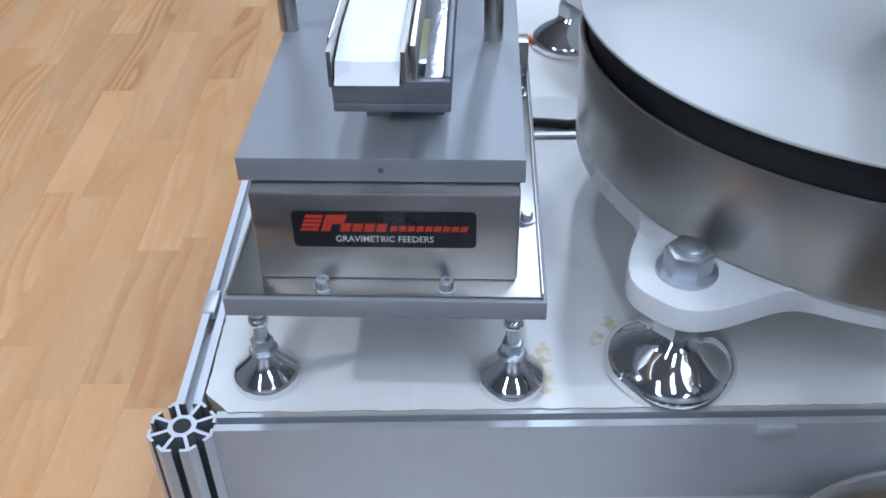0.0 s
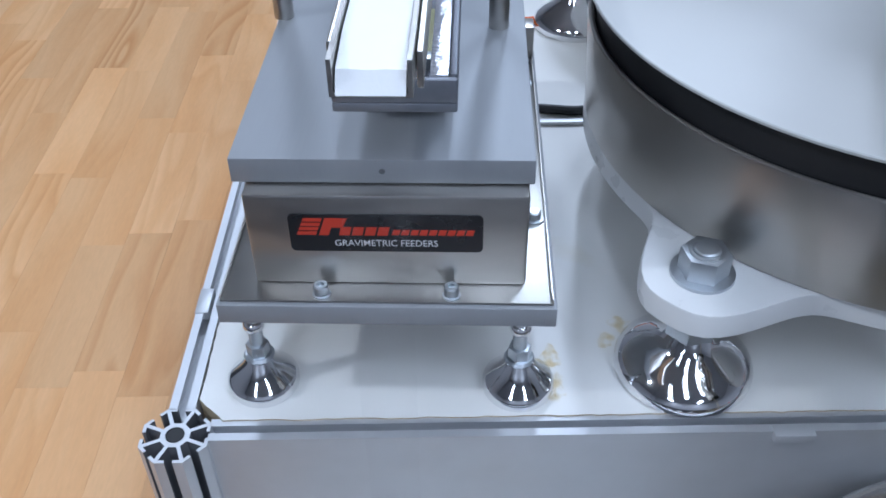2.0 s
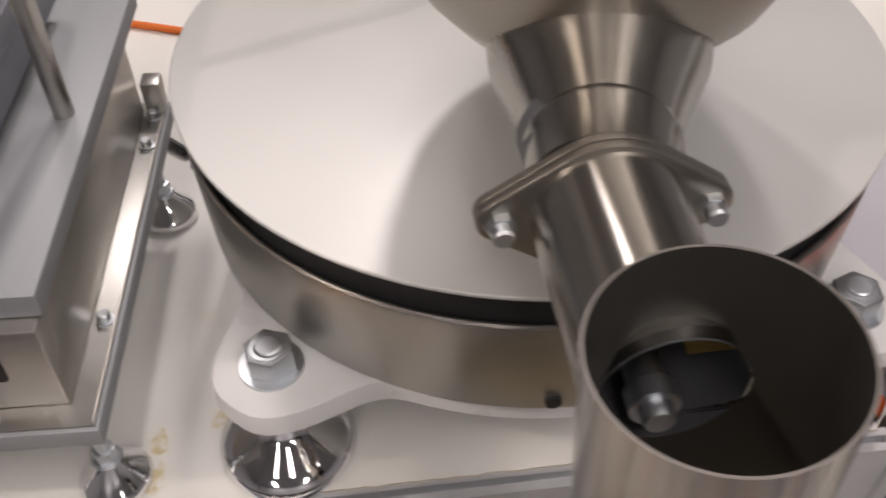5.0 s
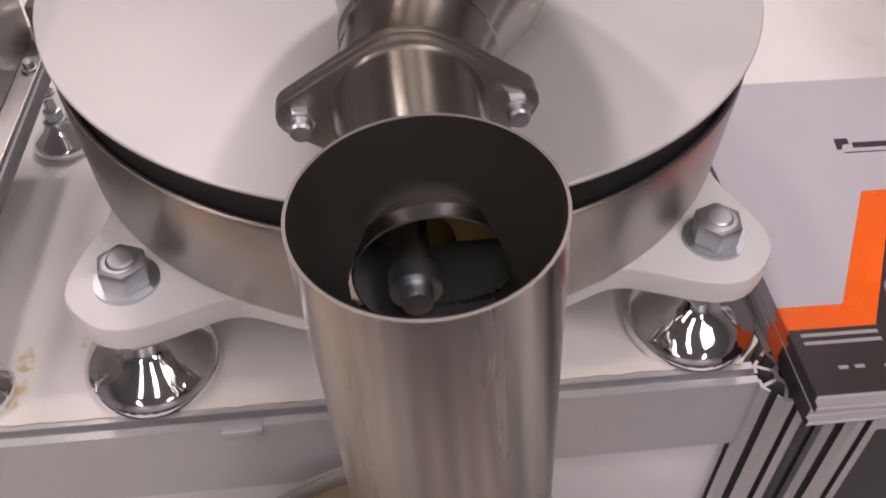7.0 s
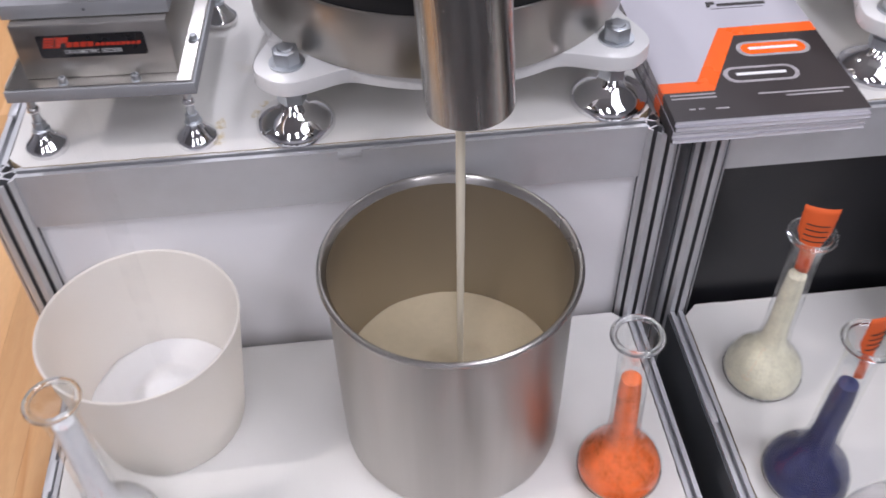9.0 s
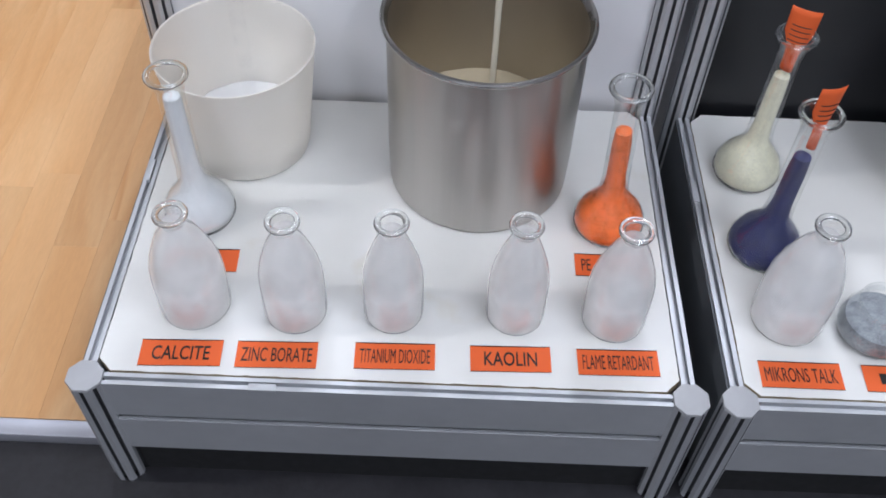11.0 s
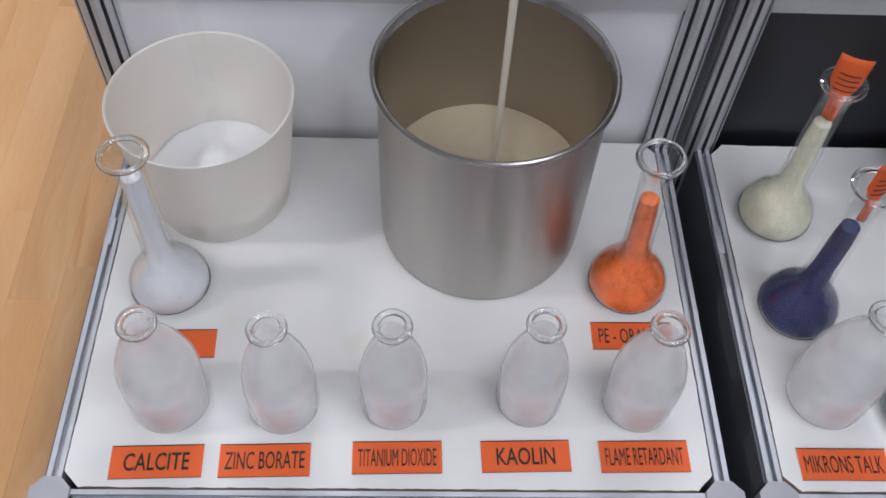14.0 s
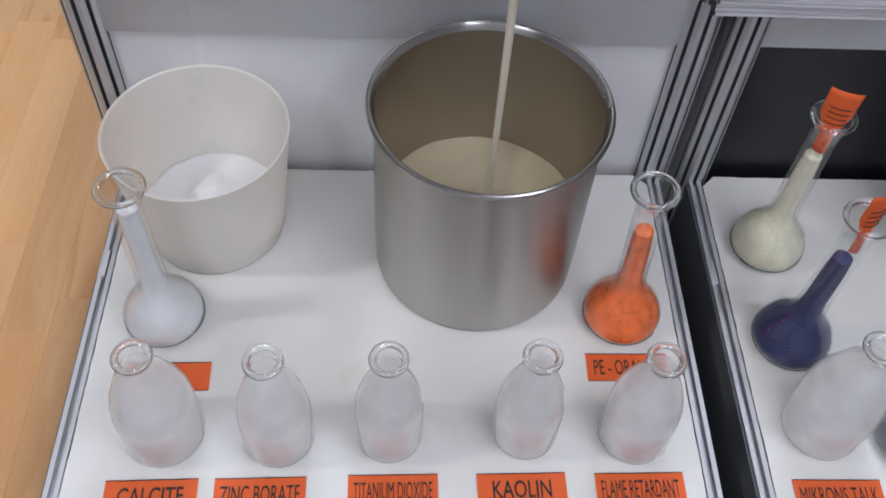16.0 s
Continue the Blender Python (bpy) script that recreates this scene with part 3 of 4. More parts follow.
# ------------------------------------------------------------- vibrating feeder
feeder = thing("vibrating_feeder", "small aluminium vibrating powder feeder on four chrome feet", "feeder", m=pose(0.0365, 0.0140, 0, 0, 0, -2.4))
for fx, fy in ((0.010, 0.026), (0.166, 0.026), (0.010, 0.262), (0.166, 0.262)):
    foot_parts(feeder, fx, fy, 0.0218, 0.0060, 0.0042, 0.0775)
part("base_bar", box(0, 0.183, 0.0, 0.29, 0.0775, 0.0905, 0.0008), PLATE, feeder, "milled aluminium base plate")
part("pan_floor", box(0.002, 0.181, 0.0025, 0.288, 0.0908, 0.0923, 0.0005), PAN, feeder, "folded stainless pan")
for sx in (0.0020, 0.1800):
    part("pan_lip", box(sx, sx + 0.0010, 0.003, 0.288, 0.0923, 0.0950, 0.0003), SHEET, feeder, "narrow upturned pan edge", smooth=0)
part("drive_box", box(0.0195, 0.1665, 0.0165, 0.275, 0.0924, 0.1522, 0.0022), SHEET, feeder, "stainless sheet drive housing")
# Black filler that carries the shade of the slit under the top plate.
part("plate_gap_shade", box(0.023, 0.1635, 0.030, 0.272, 0.1516, 0.1545), RUBBER_AND_GAP, feeder, "dark strip for the shade in the gap under the top plate", smooth=0)
part("top_plate", box(0.0135, 0.1690, 0.0255, 0.320, 0.1535, 0.1680, 0.0006), PLATE, feeder, "thick milled aluminium top plate")
# Flat disc, dark for the shade in the hole.
part("screw_hole", lathe([(0, 0.0), (0.0016, 0.0), (0.0016, 0.0004), (0, 0.0004)], 12), SLOT, feeder, m=pose(0.0915, 0.0256, 0.161, 90, 0, 0))
for bx, by in ((0.0565, 0.0082), (0.1265, 0.0082)):
    bolt = lathe([(0, 0), (0.0050, 0), (0.0050, 0.0010), (0.0040, 0.0012), (0.0040, 0.0062), (0.0035, 0.007), (0.002, 0.007), (0.002, 0.0045), (0, 0.0045)], 24)
    part("pan_bolt", bolt, ZINC, feeder, "zinc-plated socket bolt", m=pose(bx, by, 0.0923))
for by in (0.075, 0.235, 0.268):
    bolt = lathe([(0, 0), (0.0055, 0), (0.0055, 0.0012), (0.0038, 0.0014), (0.0038, 0.006), (0.0030, 0.0068), (0, 0.0068)], 20)
    part("side_bolt", bolt, ZINC, feeder, "zinc-plated socket bolt", m=pose(0.1738, by, 0.0923))
part("end_bracket", box(0.1685, 0.1815, 0.272, 0.288, 0.0924, 0.118, 0.001), SHEET, feeder, "small folded steel end bracket")
# name plate
plate = part("name_plate", prism(rounded(-0.0505, 0.0505, -0.0122, 0.0122, 0.003), 0, 0.0006), STICKER, feeder, "black sticker with red and white print", m=pose(0.0925, 0.0163, 0.1285, 90, 0, 0))
logo = bmesh.new()
for k in range(4):
    prism([(-0.0465 + 0.0011 * k, -0.0010 + 0.0029 * k), (-0.0365 + 0.0011 * k, -0.0010 + 0.0029 * k), (-0.0358 + 0.0011 * k, 0.0011 + 0.0029 * k), (-0.0458 + 0.0011 * k, 0.0011 + 0.0029 * k)], 0.0007, 0.0009, logo)
prism([(-0.0350, -0.0012), (-0.0300, -0.0012), (-0.0282, 0.0038), (-0.0222, 0.0040), (-0.0196, 0.0098), (-0.0312, 0.0100)], 0.0007, 0.0009, logo)
for k in range(4):
    prism([(-0.0245 + 0.0066 * k, -0.0012), (-0.0190 + 0.0066 * k, -0.0012), (-0.0176 + 0.0066 * k, 0.0042), (-0.0231 + 0.0066 * k, 0.0042)], 0.0007, 0.0009, logo)
for k in range(9):
    prism([(0.0030 + 0.0048 * k, -0.0008), (0.0068 + 0.0048 * k, -0.0008), (0.0078 + 0.0048 * k, 0.0026), (0.0040 + 0.0048 * k, 0.0026)], 0.0007, 0.0009, logo)
part("logo_print", logo, RED_PRINT, plate, "red maker's mark", smooth=0)
part("lettering", words("GRAVIMETRIC FEEDERS", 0.054, 0.0042, 0.0009, 0.004), WHITE_PRINT, plate, "white capital lettering", smooth=0, m=pose(0.000, -0.0062, 0))
# vibrating channel
CH0, CH1, CHY0, CHY1, CHZ = 0.0908, 0.1180, -0.098, 0.300, 0.2765
u_shape = [(CH0, CHZ), (CH1, CHZ), (CH1, CHZ + 0.0135), (CH1 - 0.0015, CHZ + 0.0135), (CH1 - 0.0015, CHZ + 0.0015), (CH0 + 0.0015, CHZ + 0.0015), (CH0 + 0.0015, CHZ + 0.0135), (CH0, CHZ + 0.0135)]
part("channel", prism(u_shape, -CHY1, -CHY0), SHEET, feeder, "open stainless dosing channel", smooth=0, m=pose(0, 0, 0, 90, 0, 0))
own = bmesh.new()
bmesh.ops.create_grid(own, x_segments=16, y_segments=80, size=0.5)
for v in own.verts:
    u, w = v.co.x + 0.5, v.co.y + 0.5
    v.co = Vector((CH0 + 0.0022 + u * (CH1 - CH0 - 0.0044), CHY0 - 0.0012 + w * (CHY1 - CHY0 - 0.002),
                   CHZ + 0.0012 if w < 0.001 else CHZ + 0.002 + min(0.0085, 0.05 * w + 0.0055) + 0.0004 * noise.noise(Vector((u * 3, w * 18, 0)))))
part("powder_layer", own, POWDER, feeder, "layer of white powder in the channel")
part("drive_body", box(0.078, 0.128, 0.060, 0.29, 0.1795, 0.2062, 0.003), CAST, feeder, "grey cast drive body under the channel")
part("drive_bracket", box(0.0725, 0.1300, 0.008, 0.30, 0.2060, 0.2110, 0.001), CAST, feeder, "grey drive tray under the channel")
part("drive_bracket_end", box(0.0725, 0.1300, 0.008, 0.012, 0.2110, 0.2230, 0.001), CAST, feeder, "grey front edge of the drive tray")
part("drive_rail", box(0.1265, 0.1300, 0.012, 0.30, 0.2110, 0.2240, 0.001), CAST, feeder, "grey drive rail beside the channel")
for cx, cy in ((0.0880, -0.078), (0.1185, -0.0845)):
    part("channel_cheek", box(cx, cx + 0.0022, cy, 0.30, 0.2720, 0.2860, 0.0006), SHEET, feeder, "thin steel cheek beside the channel")
part("channel_mount", box(0.096, 0.112, 0.262, 0.29, 0.2112, 0.2763, 0.001), CAST, feeder, "grey mount under the channel")
for dy, dl in ((0.046, 0.052), (0.180, 0.070)):
    part("leaf_spring", box(0.0800, 0.1175, dy, dy + dl, 0.2112, 0.2150, 0.0008), SPRING, feeder, "pale yellow fibreglass leaf spring")
    part("spring_clamp", box(0.0780, 0.1180, dy - 0.009, dy - 0.0005, 0.2112, 0.2180, 0.001), ZINC, feeder, "zinc-plated spring clamp")
part("clear_window", box(0.1170, 0.1262, 0.016, 0.28, 0.2185, 0.2210, 0.0008), HAMMERED, feeder, "hammered clear plastic guard strip")
part("drive_foot", box(0.080, 0.094, 0.070, 0.11, 0.1682, 0.1800), SLOT, feeder)
part("drive_foot", box(0.108, 0.124, 0.072, 0.12, 0.1682, 0.1800), SLOT, feeder)
for rx, ry in ((0.0165, 0.186), (0.1525, 0.173)):
    part("support_rod", lathe([(0, 0.168), (0.0063, 0.168), (0.0063, 0.50), (0, 0.50)], 28), SHEET, feeder, "polished steel support rod", m=pose(rx, ry, 0))

# ------------------------------------------------------------- scale tanks


def lug_outline():
    out = []
    for i in range(240):
        th = 2 * math.pi * i / 240
        r = 0.2145
        for at, reach, wide in ((0.25, 0.060, 0.185), (0.75, 0.060, 0.185), (-1 / 3.04, 0.172, 0.118), (1 / 3.04 - 1, 0.172, 0.118)):
            d = abs((th + at * math.pi + math.pi) % (2 * math.pi) - math.pi)
            r += reach * math.exp(-(d / wide) ** 3.0)
        out.append((r * math.cos(th), r * math.sin(th)))
    return out


def tank(x, y, label):
    tk = thing("weighing_platform", label, "scale", "weighing platforms", pose(x, y, 0))
    part("base_plate", prism(lug_outline(), 0.062, 0.0785, bevel=0.0018), LUG, tk, "white coated base plate with four rounded lugs")
    off = pose(0.0, -0.0055, 0)
    part("drum", lathe([(0, 0.079), (0.2140, 0.079), (0.2150, 0.081), (0.2190, 0.1480), (0.2186, 0.1500), (0.2170, 0.1508), (0.2150, 0.1500), (0.2150, 0.125), (0, 0.125)], 128), STEEL, tk, "brushed stainless steel drum", m=off)
    # Solid black ring in place of the shade under the lid.
    part("gap_shade_ring", lathe([(0.190, 0.1255), (0.2130, 0.1255), (0.2130, 0.1733), (0.190, 0.1733)], 128), RUBBER_AND_GAP, tk, "black ring for the shade in the gap under the lid", m=off)
    part("lid", lathe([(0, 0.1732), (0.2206, 0.1732), (0.2214, 0.1738), (0.2214, 0.1752), (0.2206, 0.1758), (0, 0.1758)], 128), DISC, tk, "round pale lacquered lid", m=off)
    part("drain_plug", lathe([(0, 0), (0.0045, 0), (0.0045, 0.0025), (0, 0.0028)], 20), RUBBER_AND_GAP, tk, m=pose(-0.020, -0.2198, 0.088, 90, 0, 0))
    for sx in (-1, 1):
        for sy in (-1, 1):
            fx, fy = (0.171 * sx, -0.170) if sy < 0 else (0.181 * sx, 0.303)
            foot_parts(tk, fx, fy, 0.0425, 0.0125, 0.0095, 0.0625, True)
            part("washer", lathe([(0, 0), (0.0185, 0), (0.0185, 0.0022), (0, 0.0022)], 32), ZINC, tk, m=pose(fx, fy, 0.0787))
            nut = prism(hexagon(0.0145), 0, 0.0145, bevel=0.0012)
            lathe([(0, 0.0140), (0.0104, 0.0140), (0.0104, 0.0149), (0.0080, 0.0150), (0.0076, 0.0160), (0.0066, 0.0166), (0, 0.0166)], 24, bm=nut)
            part("lug_nut", nut, ZINC, tk, "large zinc-plated hexagon nut", m=pose(fx, fy, 0.0811, 0, 0, 20 * sx))
    return tk


tank(0.478, 0.217, "round stainless weighing platform on a white four-lug base")
tank(1.131, 0.233, "round stainless weighing platform beside the brochures")

# ------------------------------------------------------------- screw feeder on the platform
screw = thing("screw_feeder", "stainless screw feeder with hopper and open discharge tube", "feeder", m=Matrix.Translation((0.462, -0.1415, 0)) @ pose(0, 0, 0, 0, 0, 0.5) @ Matrix.Translation((0, 0.1415, 0)))
AX = 0.243
own = bmesh.new()
seg, nz, zt, zb = 220, 130, 0.304, 0.150
grid = {}
for s, r in ((0, 0.0380), (1, 0.0370)):
    for k in range(nz + 1):
        z = zb + (zt - zb) * k / nz
        for i in range(seg):
            a = 2 * math.pi * i / seg
            grid[s, k, i] = own.verts.new((r * math.cos(a), r * math.sin(a), z))
for s in (0, 1):
    for k in range(nz):
        for i in range(seg):
            j = (i + 1) % seg
            q = [grid[s, k, i], grid[s, k, j], grid[s, k + 1, j], grid[s, k + 1, i]]
            c = sum((v.co for v in q), Vector()) / 4
            if c.y > 0 and math.hypot(c.x, c.z - AX) < 0.0268:
                continue
            own.faces.new(q if s == 0 else q[::-1])
for k in (0, nz):
    for i in range(seg):
        j = (i + 1) % seg
        own.faces.new((grid[0, k, i], grid[0, k, j], grid[1, k, j], grid[1, k, i]))
# Inside faces get the darkened steel, so the tube's shade is in their colour.
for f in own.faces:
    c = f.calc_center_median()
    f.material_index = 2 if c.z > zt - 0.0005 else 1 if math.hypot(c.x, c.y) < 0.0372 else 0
part("discharge_tube", own, (STEEL_V, TUBE_SHADE, TUBE_EDGE), screw, "upright brushed steel discharge tube, open on top", m=Matrix.Translation((0.0025, -0.1415, 0.227)) @ pose(0, 0, 0, 1.2, -3.7, 0) @ Matrix.Translation((0, 0, -0.227)))
lying = pose(0.003, 0, AX, 90, 0, 0)
rear = pose(0.003, -0.02, AX, 0, 0, -13) @ pose(0, 0.02, 0, 90, 0, 0)


def along(profile, seg=64):
    """Turned part lying along y: (radius, y) pairs."""
    return lathe([(r, -y) for r, y in profile], seg, m=Matrix.Identity(4))


part("auger_pipe", along([(0.0270, -0.112), (0.0305, -0.110), (0.0308, -0.026), (0.0318, -0.022), (0.0270, -0.022), (0.0270, -0.112)]), STEEL_V, screw, "brushed steel auger pipe", m=lying)
# Dark cup set into the pipe to stand for the shade of its bore.
part("bore_shade", along([(0.0264, -0.1125), (0.0264, 0.03), (0, 0.03)]), SLOT, screw, "dark cup in the auger pipe for the shade of its bore", m=lying)
ear = []
EX, ER, FR = 0.0430, 0.0098, 0.0338
lean = math.acos((FR - ER) / EX)
for cx, rr, a0, a1 in ((EX, ER, -lean, lean), (0, FR, lean, math.pi - lean), (-EX, ER, math.pi - lean, math.pi + lean), (0, FR, math.pi + lean, 2 * math.pi - lean)):
    for i in range(17):
        th = a0 + (a1 - a0) * i / 16
        ear.append((cx + rr * math.cos(th), rr * math.sin(th)))
ear = [p for i, p in enumerate(ear) if math.hypot(p[0] - ear[i - 1][0], p[1] - ear[i - 1][1]) > 1e-5]
part("flange", prism(ear, 0.0205, 0.0245, bevel=0.0012), HOPPER, screw, "two-bolt steel flange", m=lying)
part("flange", prism(ear, 0.0155, 0.0195, bevel=0.0012), HOPPER, screw, "two-bolt steel flange", m=lying)
for sx in (-1, 1):
    b = prism(hexagon(0.0062), 0.0245, 0.0290, bevel=0.0008)
    lathe([(0, 0.0290), (0.0046, 0.0290), (0.0046, 0.0335), (0.0038, 0.0348), (0, 0.0348)], 20, bm=b)
    part("flange_bolt", b, ZINC, screw, "zinc-plated bolt", m=lying @ pose(0.0430 * sx, 0, 0))
part("collar", along([(0.0, -0.0155), (0.0325, -0.0155), (0.0325, 0.008), (0.0345, 0.012), (0.0345, 0.015), (0.0325, 0.019), (0.0, 0.021)]), STEEL_V, screw, "welded steel collar", m=rear)
part("trough", along([(0, 0.017), (0.0330, 0.017), (0.036, 0.030), (0.042, 0.050), (0.053, 0.080), (0.056, 0.10), (0.056, 0.19), (0, 0.20)]), STEEL_V, screw, "steel conveying trough", m=rear)
part("hopper", lathe([(0.036, 0.235), (0.061, 0.238), (0.079, 0.247), (0.094, 0.264), (0.104, 0.285), (0.116, 0.33), (0.123, 0.40), (0.125, 0.48), (0.123, 0.48), (0.121, 0.40), (0.114, 0.333), (0.102, 0.289), (0.078, 0.252), (0.036, 0.240)], 96), HOPPER, screw, "rounded stainless steel hopper", m=pose(0.041, 0.158, -0.012))
part("trough_support", box(0.015, 0.060, 0.13, 0.22, 0.176, 0.192, 0.002), STEEL, screw, "steel support block")
part("auger_shaft", along([(0, -0.118), (0.0052, -0.118), (0.0058, -0.116), (0.0058, -0.112), (0.0090, -0.112), (0.0090, -0.104), (0.0068, -0.102), (0.0068, 0.0), (0, 0.0)], 32), ZINC, screw, "steel auger shaft with bolt end", m=pose(-0.003, -0.003, AX - 0.005, 90, 0, 0))
blade = bmesh.new()
prev = None
for i in range(61):
    th = i / 60 * 2 * math.pi * 2.5
    y = -0.098 + 0.075 * i / 60
    v0 = blade.verts.new((0.0065 * math.cos(th), y, 0.0065 * math.sin(th)))
    v1 = blade.verts.new((0.0262 * math.cos(th), y, 0.0262 * math.sin(th)))
    v2 = blade.verts.new((0.0262 * math.cos(th), y + 0.0015, 0.0262 * math.sin(th)))
    v3 = blade.verts.new((0.0065 * math.cos(th), y + 0.0015, 0.0065 * math.sin(th)))
    if prev:
        for a in range(4):
            blade.faces.new((prev[a], prev[(a + 1) % 4], (v0, v1, v2, v3)[(a + 1) % 4], (v0, v1, v2, v3)[a]))
    prev = (v0, v1, v2, v3)
part("auger_blade", blade, BRASS, screw, "tarnished brass auger blade", m=pose(0.006, 0, AX))

# ------------------------------------------------------------- spill marks and falling powder
STAIN = bpy.data.materials.new("dried_spill")
STAIN.use_nodes = True
_nt = STAIN.node_tree
_nt.nodes.remove(_nt.nodes["Principled BSDF"])
_film, _grain, _ramp = _nt.nodes.new("ShaderNodeBsdfTransparent"), _nt.nodes.new("ShaderNodeTexNoise"), _nt.nodes.new("ShaderNodeValToRGB")
_grain.inputs["Scale"].default_value, _grain.inputs["Detail"].default_value = 140, 4
_ramp.color_ramp.elements[0].position, _ramp.color_ramp.elements[0].color = 0.42, (1, 1, 1, 1)
_ramp.color_ramp.elements[1].position, _ramp.color_ramp.elements[1].color = 0.62, (0.945, 0.90, 0.79, 1)
_nt.links.new(_nt.nodes.new("ShaderNodeTexCoord").outputs["Object"], _grain.inputs["Vector"])
_nt.links.new(_grain.outputs["Fac"], _ramp.inputs[0])
_nt.links.new(_ramp.outputs[0], _film.inputs[0])
_nt.links.new(_film.outputs[0], _nt.nodes["Material Output"].inputs[0])


def spill(x, y, rx, ry, seed):
    rnd = random.Random(seed)
    ph = rnd.random() * 9
    out = []
    for i in range(40):
        a = i * math.pi / 20
        k = 0.85 + 0.5 * noise.noise(Vector((math.cos(a) * 1.6 + ph, math.sin(a) * 1.6, ph)))
        out.append((x + rx * k * math.cos(a), y + ry * k * math.sin(a)))
    single("spill_mark", prism(out, 0.0016, 0.0018), STAIN, "dried yellowish spill mark on the white board", "stain", "spill marks", smooth=0)


for sx, sy, rx, ry, sd in ((0.226, 0.0570, 0.007, 0.010, 1), (0.2275, 0.0330, 0.006, 0.014, 2), (0.2170, 0.0240, 0.010, 0.006, 3), (0.273, 0.085, 0.009, 0.008, 4), (0.263, 0.070, 0.006, 0.008, 5)):
    spill(sx, sy, rx, ry, sd)

VEIL = dusty_film("falling_powder_veil", (0.93, 0.93, 0.94), 0.0, 0.022, 40)
own = bmesh.new()
prev = None
for k in range(25):
    f = k / 24
    ring = [own.verts.new((0.1358 + (0.0125 - 0.003 * f) * math.cos(a * math.pi / 8), -0.0900 - 0.010 * f ** 0.5 + 0.0016 * math.sin(a * math.pi / 8), 0.2770 - 0.510 * f)) for a in range(16)]
    if prev:
        for a in range(16):
            own.faces.new((prev[a], prev[(a + 1) % 16], ring[(a + 1) % 16], ring[a]))
    prev = ring
single("falling_powder", own, VEIL, "thin veil of white powder trickling into the bucket", "powder", kind="stuff", smooth=80)

# ------------------------------------------------------------- cables on the upper board
single("orange_cable", sweep([(0.09, 0.60, 0.006), (0.13, 0.566, 0.005), (0.165, 0.553, 0.005), (0.195, 0.541, 0.005), (0.24, 0.52, 0.005), (0.30, 0.53, 0.005)], 0.0038), ORANGE_CABLE, "orange cable lying on the white board", "cable")
single("black_cable", sweep([(0.185, 0.395, 0.006), (0.20, 0.365, 0.0055), (0.22, 0.345, 0.0055), (0.245, 0.350, 0.0055), (0.275, 0.345, 0.0055), (0.32, 0.350, 0.0055), (0.38, 0.36, 0.0055)], 0.0042), RUBBER_AND_GAP, "black cable lying on the white board", "cable")
single("grey_strip", box(0.225, 0.36, 0.328, 0.334, 0.0012, 0.005, 0.0008), ALU, "thin grey metal strip lying under the platform", "strip", m=Matrix.Translation((0, 0, 0)))

# ------------------------------------------------------------- brochures
BX0, BX1, BY0, BY1 = 0.697, 0.905, -0.037, 0.260


